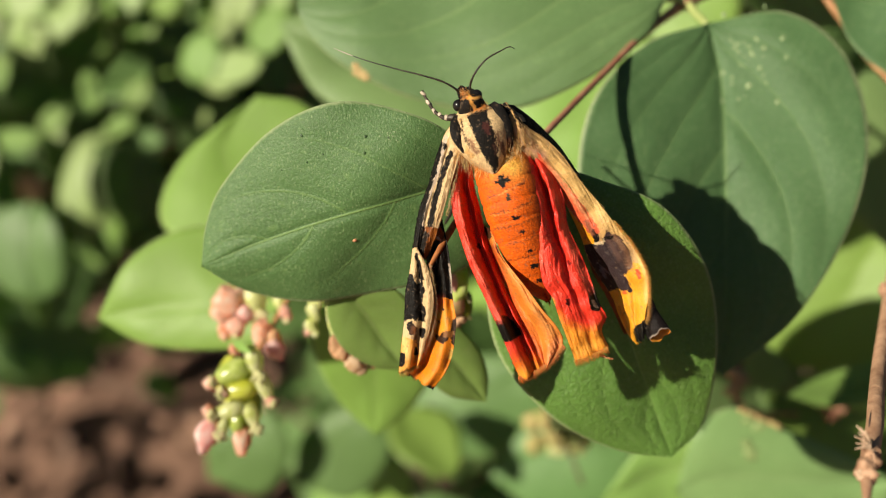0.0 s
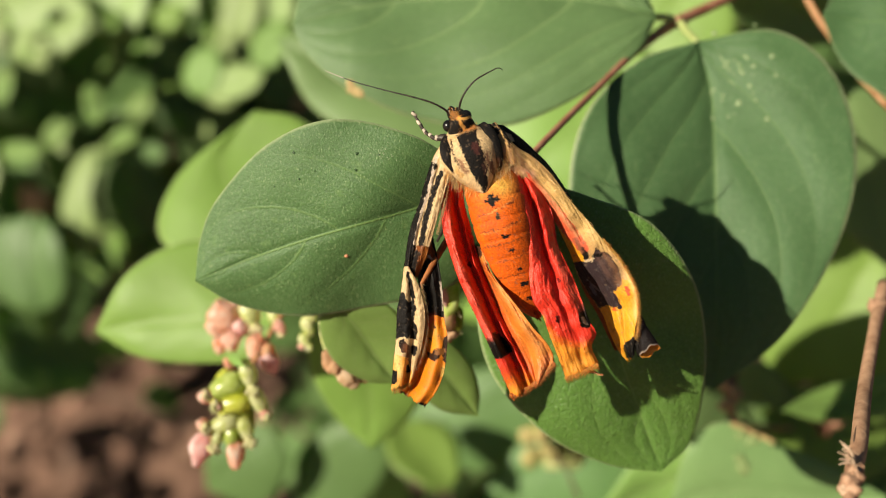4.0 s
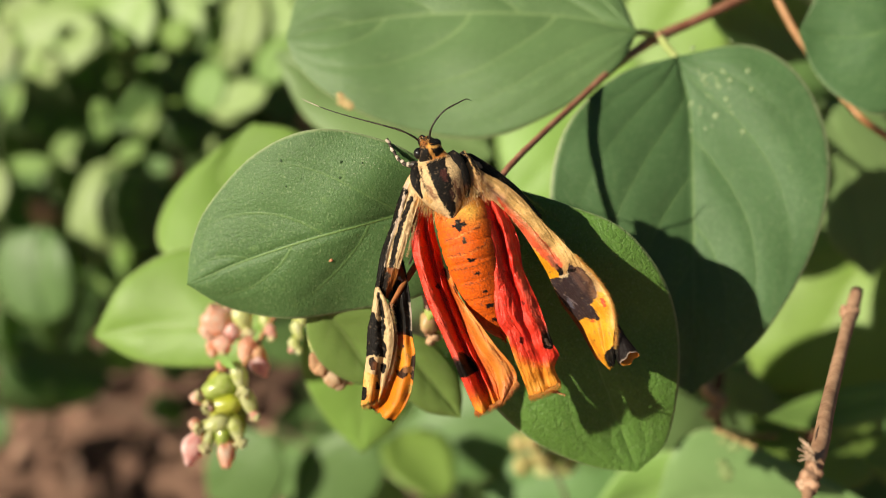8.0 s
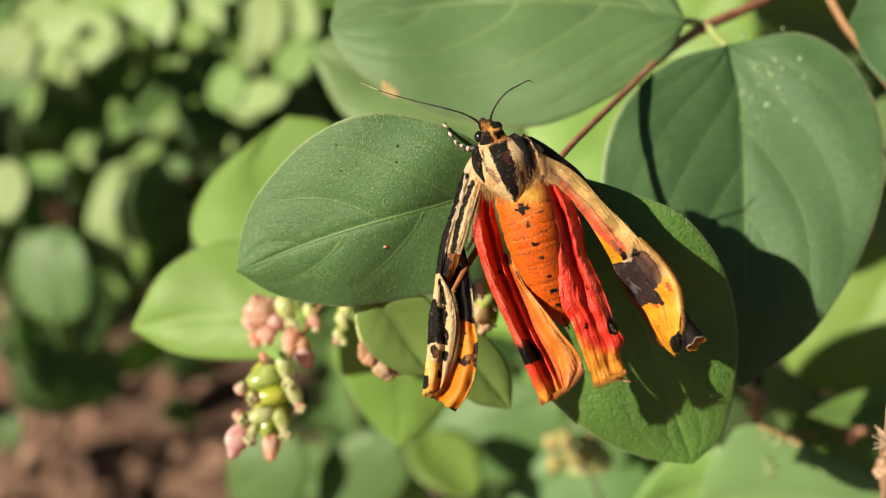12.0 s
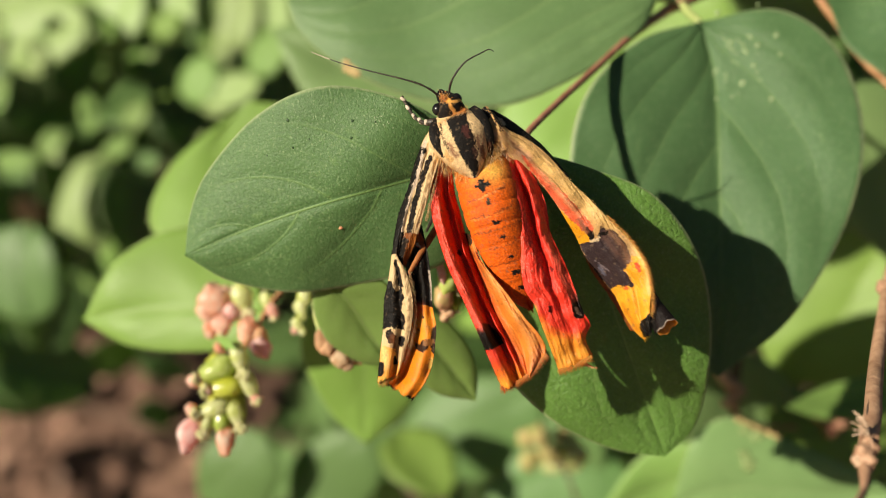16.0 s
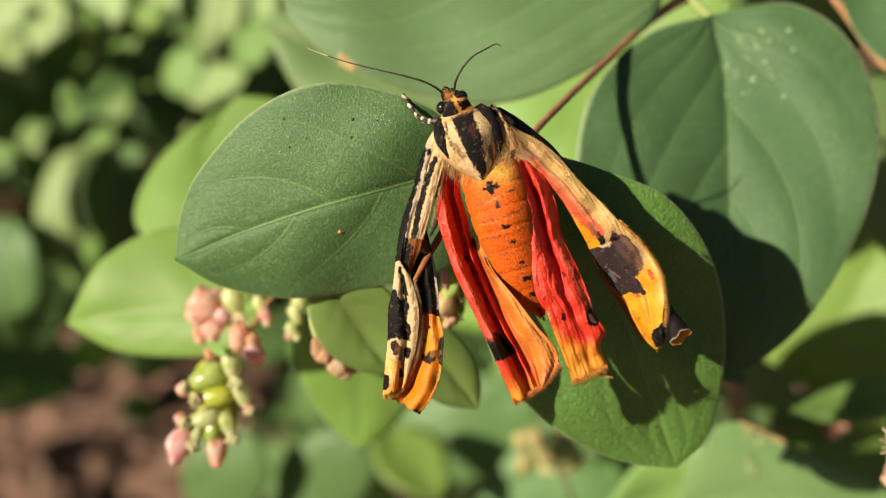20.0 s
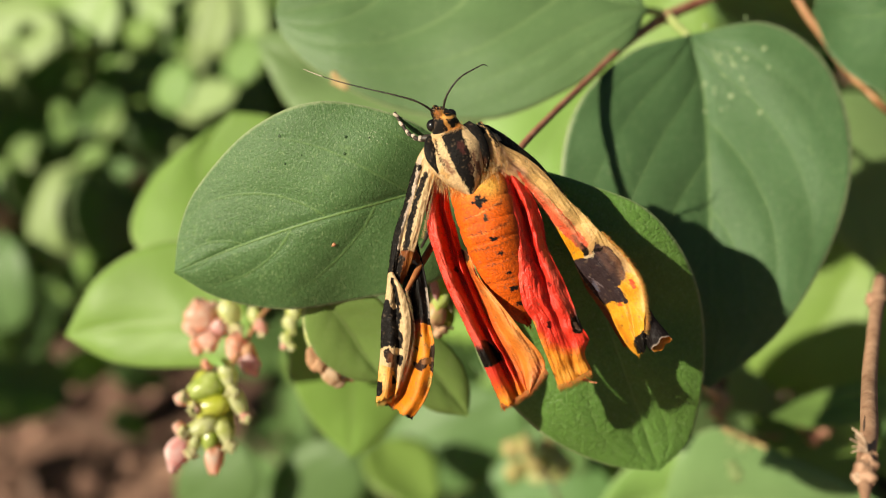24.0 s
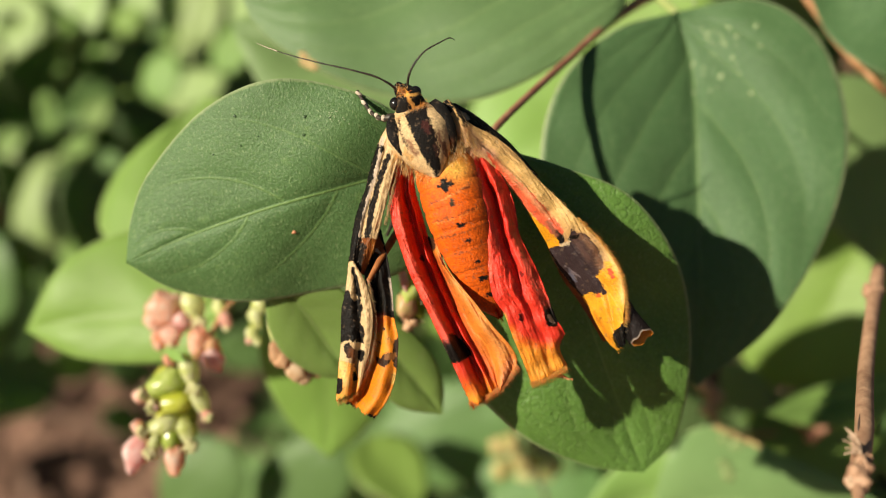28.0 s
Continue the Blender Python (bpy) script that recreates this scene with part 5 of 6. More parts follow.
def body_of(name, axis, widths, depths, parent, base, marks, label="", n=90, sides=72, seed=0, ragged=3.0, ring=0.0, rings=8):
    """A body of round section along an axis (x, y, z): widths across the plate and depths toward the eye, in mm."""
    k = len(axis)
    line = curve_through([(*p, w, d) for p, w, d in zip(axis, widths, depths)], n)
    c = place_all(line[:, :3])
    turn = np.array(BASE.to_3x3())
    d2 = np.gradient(line[:, :2], axis=0)
    d2 /= np.linalg.norm(d2, axis=1)[:, None]
    side = np.stack([-d2[:, 1], d2[:, 0]], 1)
    a = np.linspace(0, 2 * math.pi, sides, endpoint=False)
    t = np.linspace(0, 1, n + 1)
    w = line[:, 3].copy()
    dp = line[:, 4].copy()
    if ring:
        dent = 1 - ring * np.exp(-(((t * rings) % 1.0 - 0.5) / 0.10) ** 2)
        w, dp = w * dent, dp * dent
    off = side[:, None, :] * np.cos(a)[None, :, None] * w[:, None, None]
    loc = np.stack([off[..., 0], -off[..., 1], np.sin(a)[None] * dp[:, None]], -1) * MM
    v = c[:, None] + loc @ turn.T
    px = line[:, 0][:, None] + off[..., 0] * FOCAL / line[:, 2][:, None]
    py = line[:, 1][:, None] + off[..., 1] * FOCAL / line[:, 2][:, None]
    s = (np.cos(a)[None] + 1) / 2 + 0 * px
    col = painted(px, py, s, t[:, None] + 0 * px, base, marks, seed, ragged)
    f = [(i * sides + j, i * sides + (j + 1) % sides, (i + 1) * sides + (j + 1) % sides, (i + 1) * sides + j) for i in range(n) for j in range(sides)]
    f += [tuple(range(sides)), tuple(n * sides + j for j in range(sides))[::-1]]
    return object_of(name, v.reshape(-1, 3), f, FUR, parent, label, tint=col.reshape(-1, 3))


def build_moth():
    mo = thing("moth", "tiger moth with crumpled red and orange wings hanging on a leaf", "moth", at=spot(845, 270, 87))
    rnd = random.Random(12)

    # abdomen with a row of black spots
    spots = [("line", [(874, 344), (877, 357)], 6, 5, BLACK), ("line", [(866, 353), (886, 349)], 3.4, 3.8, BLACK), ("line", [(886, 376), (887, 382)], 4, 4, (0.06, 0.04, 0.02)),
             ("line", [(897, 415), (904, 414)], 4, 3.5, BLACK), ("line", [(911, 441), (914, 440)], 3.8, 3.8, BLACK), ("line", [(925, 474), (928, 474)], 3.6, 3.6, BLACK),
             ("line", [(933, 502), (939, 500)], 3.8, 3.6, BLACK), ("line", [(944, 528), (951, 528)], 4, 4, BLACK),
             ("line", [(852, 380), (880, 370), (915, 352)], 1.3, 1.0, (0.25, 0.05, 0.01)), ("line", [(856, 409), (890, 402), (930, 385)], 1.3, 1.0, (0.3, 0.06, 0.01)),
             ("line", [(862, 436), (900, 429), (948, 410)], 1.2, 1.0, (0.34, 0.07, 0.01)), ("line", [(872, 466), (915, 456), (955, 440)], 1.1, 1.0, (0.36, 0.07, 0.01)), ("line", [(884, 494), (928, 484), (965, 468)], 1.0, 1.0, (0.36, 0.07, 0.01)),
             ("line", [(858, 377), (885, 368), (912, 352)], 1.0, 0.8, (0.82, 0.26, 0.06)), ("line", [(858, 412), (892, 405), (932, 388)], 0.9, 0.8, (0.80, 0.20, 0.03))]
    ab = body_of("abdomen", [(868, 296, 87.6), (882, 335, 86.6), (897, 390, 85.9), (912, 440, 86.1), (930, 495, 86.7), (950, 540, 87.5), (964, 566, 88.2)],
            [2.6, 2.75, 2.75, 2.5, 2.0, 1.3, 0.25], [1.8, 2.4, 2.5, 2.2, 1.75, 1.1, 0.2], mo, ABDOMEN,
            [("soft", [(850, 306), (895, 322)], 26, 24, (0.88, 0.44, 0.08))] + spots, "plump orange abdomen with a row of black spots", seed=3, ragged=1.8, ring=0.03, rings=8, n=150, sides=150)
    fur_on("abdomen_fur", ab, mo, 14000, 0.30, (0.25, 1.0), 0.25, "fine orange hair on the abdomen", seed=10, thin=0.011)

    # thorax
    tx = body_of("thorax", [(822, 218, 86.4), (828, 236, 85.9), (838, 262, 85.3), (852, 298, 85.2), (866, 334, 85.0)],
                 [1.4, 2.45, 2.7, 1.95, 0.40], [1.2, 1.7, 1.9, 1.6, 0.7], mo, CREAM,
                 [("line", [(801, 238), (806, 262), (818, 290)], 1.6, 1.3, (0.05, 0.025, 0.012)), ("poly", [(812, 234), (846, 218), (855, 246), (866, 275), (870, 302), (868, 340), (856, 324), (838, 296), (824, 264)], BLACK),
                  ("line", [(846, 250), (852, 266)], 6, 4, (0.055, 0.016, 0.013)), ("line", [(862, 285), (866, 300)], 4, 4, (0.05, 0.02, 0.015)), ("soft", [(868, 264), (874, 290)], 5, 4, (0.16, 0.06, 0.035)), ("line", [(876, 284), (884, 306)], 5, 3, (0.20, 0.09, 0.05)), ("soft", [(818, 276), (832, 300)], 3, 2.5, (0.26, 0.11, 0.06)),
                  ("line", [(890, 290), (892, 318)], 4, 3, TAN), ("line", [(812, 296), (824, 306)], 5, 3, TAN)],
                 "furry thorax striped black and cream", seed=4, ragged=3.0, n=150, sides=240)
    fur_on("thorax_fur", tx, mo, 17000, 0.28, (0.22, 1.0), 0.6, "short fur on the thorax", seed=9, thin=0.021, spread=0.35)
    # pads over the wing roots
    for axis, widths, marks, label in (
            ([(796, 230, 85.6), (793, 246, 84.7), (797, 268, 84.2), (808, 294, 84.3)], [0.25, 0.50, 0.55, 0.15], [("line", [(804, 240), (805, 262), (812, 286)], 2.4, 2.0, CREAM)], "black shoulder pad with a cream edge"),
            ([(858, 208, 85.9), (868, 224, 85.0), (880, 248, 84.7), (888, 272, 84.8), (892, 292, 85.2)], [0.35, 0.75, 0.80, 0.60, 0.15], [("soft", [(862, 232), (876, 268)], 2.2, 2.2, (0.30, 0.16, 0.09)), ("soft", [(890, 276), (888, 290)], 5, 4, (0.16, 0.06, 0.03))], "black shoulder pad")):
        pad = body_of("shoulder_pad", axis, widths, [w * 0.6 for w in widths], mo, BLACK, marks, label, n=70, sides=90, seed=36, ragged=2.0)
        fur_on("shoulder_fur", pad, mo, 1500, 0.28, (0.3, 1.0), 0.35, "short black fur", seed=39, thin=0.018, spread=0.3)
    # the shoulder pad over the right wing's root
    sho = body_of("shoulder_pad", [(880, 208, 86.2), (891, 226, 85.7), (904, 250, 85.4), (918, 284, 85.6)], [0.25, 0.5, 0.65, 0.3], [0.25, 0.35, 0.4, 0.2], mo, TAN,
                  [("line", [(893, 212), (905, 235), (912, 250)], 3, 4, BLACK), ("line", [(884, 222), (892, 244)], 2.5, 2, BLACK), ("line", [(900, 262), (910, 280)], 12, 8, (0.66, 0.42, 0.24)), ("line", [(880, 210), (890, 222)], 4, 3, BLACK), ("line", [(903, 222), (918, 246)], 5, 4, BLACK)], "cream shoulder pad streaked with black", n=60, sides=60, seed=6, ragged=3)
    fur_on("shoulder_fur", sho, mo, 1800, 0.35, (0.4, 1.0), 0.4, "short fur on the shoulder", seed=19, thin=0.018, spread=0.4)
    # the furry joint between thorax, abdomen and right wing
    joint = body_of("wing_joint", [(876, 256, 87.0), (890, 286, 86.6), (904, 312, 86.6), (912, 330, 86.9)], [1.0, 1.15, 0.8, 0.3], [0.8, 1.0, 0.8, 0.3], mo, (0.88, 0.46, 0.15), [("line", [(880, 250), (892, 284)], 14, 8, TAN)], "tawny furry wing joint", n=50, sides=60, seed=7)
    fur_on("joint_fur", joint, mo, 2600, 0.5, (0.25, 1.0), 0.3, "tawny fur at the wing joint", seed=29, thin=0.011, spread=0.35)
    tri = []
    arc = curve_through([(786, 290, 86.2), (806, 305, 85.0), (832, 318, 84.3), (852, 330, 84.0), (868, 336, 83.9), (884, 320, 84.0), (900, 300, 84.6), (912, 285, 85.2)], 200)
    for x, y, z in np.repeat(arc, 2, 0):
        if 846 < x < 884:
            continue
        tri.append((x + rnd.gauss(0, 4), y - rnd.uniform(0, 16), z + rnd.uniform(-0.2, 0.5), rnd.gauss((x - 862) * 0.006, 0.28), 1.0, rnd.uniform(-0.35, 0.15), rnd.uniform(0.2, 0.5), rnd.choice(((0.90, 0.60, 0.24), (0.90, 0.54, 0.16), (0.92, 0.74, 0.46)))))
    arc = curve_through([(890, 225, 85.4), (905, 245, 85.0), (915, 262, 84.9), (925, 275, 85.2)], 160)
    for x, y, z in np.repeat(arc, 2, 0):
        tri.append((x + rnd.gauss(0, 5), y + rnd.gauss(0, 5), z + rnd.uniform(0, 0.5), rnd.gauss(0.8, 0.3), 1.0, rnd.uniform(-0.2, 0.25), rnd.uniform(0.5, 1.5), rnd.choice(((0.72, 0.46, 0.20), (0.70, 0.40, 0.24), (0.76, 0.54, 0.28)))))
    for x0, y0, x1, y1, lean, count in ((795, 296, 835, 328, -0.1, 110), (872, 300, 915, 292, 0.2, 60), (838, 318, 862, 334, 0.1, 60), (905, 260, 935, 290, 0.5, 50)):
        for k in range(count * 2):
            q = rnd.random()
            tri.append((x0 + (x1 - x0) * q + rnd.gauss(0, 6), y0 + (y1 - y0) * q + rnd.gauss(0, 7), 84.7 + rnd.uniform(-0.2, 0.4), rnd.gauss(lean, 0.3), 1.0, rnd.uniform(-0.1, 0.1), rnd.uniform(0.3, 0.7), rnd.choice(((0.90, 0.60, 0.24), (0.90, 0.54, 0.16), (0.92, 0.74, 0.46)))))
    hair_patch("fur_collar", mo, tri, "soft tawny hair at the wing roots", thin=0.011)
    # head
    head = body_of("head", [(811, 180, 86.4), (814, 190, 85.9), (820, 205, 85.5), (826, 226, 85.9)], [0.3, 0.80, 1.15, 1.45], [0.3, 0.9, 1.25, 1.2], mo, BLACK,
                   [("line", [(806, 182), (812, 192), (818, 204), (826, 216)], 4.0, 3.0, (0.82, 0.36, 0.07)), ("line", [(818, 204), (832, 200), (846, 196)], 2.6, 3.0, (0.80, 0.38, 0.09)), ("line", [(796, 236), (806, 240), (822, 232), (840, 220), (854, 208)], 3.6, 4, (0.80, 0.30, 0.05)), ("line", [(826, 216), (830, 226)], 3, 3, (0.78, 0.34, 0.08)), ("line", [(846, 196), (854, 208)], 3, 3, (0.80, 0.36, 0.08))],
                   "small black head with orange hair", n=80, sides=110, seed=5, ragged=1.8)
    fur_on("head_hair", head, mo, 1600, 0.30, (0.3, 0.8), 0.9, "orange and black hair tufts on the head", seed=8, thin=0.016, spread=0.6)
    tri = []
    for k in range(420):
        q = rnd.random()
        if k % 3:
            x, y, dx, dy = 806 + 16 * q + rnd.gauss(0, 3), 186 + 26 * q + rnd.gauss(0, 3), rnd.gauss(-0.2, 0.5), rnd.gauss(-0.3, 0.5)
        else:
            x, y, dx, dy = 800 + 52 * q + rnd.gauss(0, 2), 238 - 28 * q + rnd.gauss(0, 2), rnd.gauss(0.1, 0.4), rnd.gauss(0.3, 0.4)
        tri.append((x, y, 84.5 + rnd.uniform(-0.15, 0.25), dx, dy, rnd.uniform(-0.2, 0.7), rnd.uniform(0.25, 0.6), rnd.choice(((0.90, 0.50, 0.16), (0.90, 0.40, 0.08), (0.92, 0.66, 0.38)))))
    hair_patch("head_tuft", mo, tri, label="pale orange hair tuft", seed=41)
    for ex, ey, er in ((799, 212, 0.58), (831, 193, 0.52)):
        lump("eye", (ex, ey, 85.5), (er, er, er), CHITIN, mo, "glossy black compound eye", uneven=0.0, rings=20, sides=26)
    tube("palp", [(803, 196, 85.6), (800, 186, 85.4), (803, 176, 85.3)], [0.3, 0.25, 0.08], CHITIN, mo, "dark pointed palp", n=10)
    tube("palp", [(812, 190, 85.5), (808, 182, 85.2), (804, 176, 85.2)], [0.3, 0.22, 0.06], CHITIN, mo, "dark pointed palp", n=10)
    # antennae
    tube("antenna", [(803, 192, 85.2), (790, 180, 84.4), (768, 168, 83.8), (735, 158, 83.6), (690, 147, 83.8), (640, 134, 84.2), (600, 121, 84.8), (573, 110, 85.2)], [0.11, 0.10, 0.09, 0.08, 0.065, 0.05, 0.035, 0.015], HORN, mo, "thin dark antenna", sides=7, n=70, rough=0.16)
    tube("antenna", [(818, 184, 85.2), (822, 165, 84.2), (832, 146, 83.6), (850, 126, 83.4), (875, 112, 83.6), (890, 105, 83.8), (899, 109, 84)], [0.11, 0.10, 0.09, 0.08, 0.065, 0.05, 0.025], HORN, mo, "thin dark antenna", sides=7, n=60, rough=0.16)

    tube("antenna_tip", [(606, 123, 84.6), (590, 117, 84.9), (572, 109.5, 85.1)], [0.045, 0.04, 0.02], CREAM_MAT, mo, "pale tip of the antenna", sides=6, n=10)
    # legs
    leg = tube("leg", [(800, 236, 87.0), (788, 234, 86.8), (776, 236, 87.1), (762, 230, 87.8), (750, 218, 88.5), (743, 206, 89.0), (736, 196, 89.4), (733, 188, 89.6)], [0.42, 0.36, 0.24, 0.17, 0.16, 0.15, 0.12, 0.14], HORN, mo, "dark foreleg ringed with white", sides=9, n=46, rough=0.08)
    for x, y, z, r, w in ((778, 235, 86.95, 0.27, 0.30), (766, 232, 87.6, 0.21, 0.36), (755, 224, 88.2, 0.20, 0.34), (745, 210, 88.8, 0.19, 0.40), (735, 193, 89.4, 0.17, 0.34)):
        lump("leg_ring", (x, y, z), (r, w, r), CREAM_MAT, leg, "pale ring", turn=50 - 0.5 * (y - 200), rings=6, sides=10, uneven=0.2, seed=int(x))
    tube("leg", [(800, 415, 88.5), (785, 440, 87.6), (768, 468, 86.6), (748, 504, 85.8)], [0.30, 0.34, 0.3, 0.2], LEG_BROWN, mo, "brown middle leg", sides=9, n=24)
    tube("leg", [(790, 398, 90), (784, 412, 91), (776, 428, 92)], [0.22, 0.18, 0.12], HORN, mo, "dark hind leg tip", sides=8, n=14)

    # left forewing: striped upper panel, then two crumpled lower panels
    wing("forewing", [(790, 240, 86.0), (772, 268, 86.2), (757, 310, 86.0), (744, 356, 86.0), (728, 401, 86.2), (721, 438, 86.3), (716, 478, 86.4)],
         [(806, 282, 85.6), (799, 308, 85.2), (788, 346, 85.0), (776, 388, 85.1), (764, 432, 85.6), (756, 456, 86.0), (740, 492, 86.6)], mo, CREAM,
         [("poly", [(766, 276), (774, 282), (760, 330), (744, 380), (738, 428), (728, 470), (712, 484), (716, 430), (736, 360), (754, 306)], BLACK), ("line", [(775, 270), (770, 302), (761, 336), (749, 370), (740, 406), (735, 430)], 4.0, 1.3, (0.62, 0.46, 0.34)),
          ("line", [(785, 298), (774, 326), (766, 350), (756, 388), (746, 436)], 4.6, 5.4, BLACK), ("line", [(774, 284), (774, 289)], 4.5, 4, BLACK), ("line", [(791, 262), (795, 276)], 3.5, 2.5, (0.05, 0.03, 0.02)),
          ("poly", [(738, 432), (776, 436), (766, 474), (750, 500), (722, 500), (728, 462)], (0.22, 0.06, 0.012)), ("line", [(738, 448), (727, 486)], 8, 9, BLACK), ("soft", [(758, 446), (752, 470)], 8, 7, (0.42, 0.13, 0.02))],
         "black forewing with cream stripes", ridges=((0.75, 0.7, 0.35, 0.30, 0.22, 0.22), (0.18, 0.2, 0.30, 0.2, 0.14, 0.16), (0.45, 0.45, -0.12, -0.15, 0.10, 0.10)), seed=20, bow=0.2, lie=(-0.35, 1), scales=7000, ragged=1.7)
    wing("forewing_tip", [(732, 440, 87.2), (742, 500, 87.2), (745, 555, 87.0), (738, 615, 87.0), (722, 660, 86.9), (700, 703, 87.0)],
         [(769, 418, 87.0), (780, 467, 86.4), (787, 517, 85.9), (790, 567, 85.7), (796, 600, 85.4), (794, 634, 85.4), (789, 668, 85.5), (776, 700, 85.8), (754, 730, 86.3)], mo, (0.87, 0.24, 0.012),
         [("soft", [(770, 590), (768, 616)], 16, 12, (0.90, 0.33, 0.02)), ("poly", [(728, 420), (790, 400), (800, 560), (788, 566), (772, 560), (757, 566), (744, 530), (736, 480)], BLACK), ("line", [(752, 436), (764, 448)], 16, 10, (0.24, 0.07, 0.012)), ("soft", [(765, 568), (762, 582)], 8, 5, (0.70, 0.07, 0.02)),
          ("line", [(783, 500), (788, 530), (788, 552)], 2.5, 2.5, (0.34, 0.26, 0.20)), ("line", [(762, 452), (772, 462)], 2.5, 1.5, (0.45, 0.36, 0.26)),
          ("poly", [(757, 628), (766, 630), (780, 622), (781, 640), (772, 646), (760, 641)], (0.035, 0.014, 0.008)), ("poly", [(789, 606), (800, 590), (800, 650), (787, 646), (783, 624)], (0.03, 0.014, 0.008)), ("line", [(777, 630), (788, 628)], 5, 5, (0.22, 0.08, 0.02)),
          ("line", [(744, 728), (756, 732)], 6, 5, BLACK), ("line", [(711, 707), (718, 712)], 6, 5, (0.06, 0.03, 0.015)), ("line", [(772, 582), (773, 585)], 1.8, 1.8, (0.06, 0.02, 0.01)), ("line", [(763, 604), (764, 607)], 1.8, 1.8, (0.1, 0.03, 0.01)),
          ("soft", [(789, 660), (786, 672)], 5, 4, (0.92, 0.55, 0.14)), ("soft", [(740, 660), (724, 704)], 5, 6, (0.62, 0.17, 0.01))],
         "folded orange end of the forewing with black blotches", ridges=((0.40, 0.30, -0.2, -0.75, 0.10, 0.14), (0.62, 0.70, 0.15, 0.55, 0.16, 0.18), (0.9, 0.95, -0.2, -0.1, 0.1, 0.12)), seed=21, bow=0.1, frayed=4, lie=(0, 1), furrow=0.015, streak=0.05, crumple=0.18, pucker=0.012, scales=5000)
    wing("forewing_fold", [(716, 472, 86.2), (711, 513, 86.0), (703, 554, 85.9), (701, 604, 85.9), (697, 641, 86.0), (691, 700, 86.4)],
         [(724, 470, 86.0), (743, 505, 85.6), (753, 542, 85.3), (755, 575, 85.2), (749, 616, 85.5), (742, 640, 85.7), (730, 682, 86.2)], mo, CREAM,
         [("poly", [(700, 519), (714, 516), (722, 530), (728, 548), (727, 580), (724, 606), (714, 600), (698, 606)], BLACK), ("poly", [(719, 548), (733, 526), (738, 550), (733, 566), (741, 590), (738, 606), (727, 604), (722, 590)], BLACK),
          ("line", [(722, 482), (728, 500), (732, 526)], 2.6, 4.2, BLACK), ("line", [(712, 612), (717, 624)], 6.5, 7.5, BLACK), ("line", [(734, 622), (734, 630)], 6, 5.5, BLACK), ("soft", [(720, 620), (724, 660)], 7, 4, (0.16, 0.05, 0.015)),
          ("poly", [(690, 640), (706, 634), (722, 640), (728, 660), (735, 720), (685, 720)], (0.84, 0.34, 0.05)), ("soft", [(700, 640), (708, 670)], 7, 8, (0.88, 0.50, 0.16)), ("line", [(697, 668), (696, 682)], 6, 6.5, BLACK), ("line", [(722, 656), (723, 664)], 2.5, 3.5, BLACK)],
         "folded-over edge of the forewing, cream and black", ridges=((0.85, 0.6, 0.25, 0.3, 0.2, 0.25), (0.45, 0.72, -0.15, -0.9, 0.14, 0.12), (0.2, 0.3, 0.15, 0.35, 0.2, 0.2)), seed=22, bow=0.15, frayed=4, scales=4200, lie=(0.1, 1), furrow=0.012, streak=0.05, crumple=0.08)

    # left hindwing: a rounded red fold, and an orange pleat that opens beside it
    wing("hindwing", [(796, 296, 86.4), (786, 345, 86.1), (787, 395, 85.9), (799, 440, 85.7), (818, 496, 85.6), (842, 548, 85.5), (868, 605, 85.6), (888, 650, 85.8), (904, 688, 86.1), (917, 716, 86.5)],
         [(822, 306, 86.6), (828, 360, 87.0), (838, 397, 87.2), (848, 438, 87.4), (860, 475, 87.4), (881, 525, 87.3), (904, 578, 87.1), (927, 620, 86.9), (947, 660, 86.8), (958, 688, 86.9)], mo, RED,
         [("soft", [(912, 690), (950, 676)], 22, 20, (0.88, 0.17, 0.02)), ("soft", [(914, 706), (956, 690)], 14, 13, (0.86, 0.30, 0.03)), ("poly", [(866, 609), (882, 590), (900, 602), (917, 628), (896, 641), (884, 642), (873, 629)], BLACK), ("line", [(838, 470), (836, 466)], 3, 3, (0.12, 0.01, 0.01)), ("line", [(806, 428), (809, 434)], 2.5, 2.5, (0.25, 0.02, 0.02)),
          # lighter and deeper reds along the folds put their shading into the colour
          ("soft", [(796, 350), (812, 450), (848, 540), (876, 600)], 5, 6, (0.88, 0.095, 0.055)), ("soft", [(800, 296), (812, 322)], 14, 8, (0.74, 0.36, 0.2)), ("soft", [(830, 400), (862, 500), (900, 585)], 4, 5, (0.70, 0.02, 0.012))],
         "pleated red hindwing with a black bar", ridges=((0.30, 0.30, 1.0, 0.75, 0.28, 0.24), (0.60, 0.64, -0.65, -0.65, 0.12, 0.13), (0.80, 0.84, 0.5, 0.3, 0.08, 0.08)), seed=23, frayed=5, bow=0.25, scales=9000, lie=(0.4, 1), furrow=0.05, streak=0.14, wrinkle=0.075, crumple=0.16)
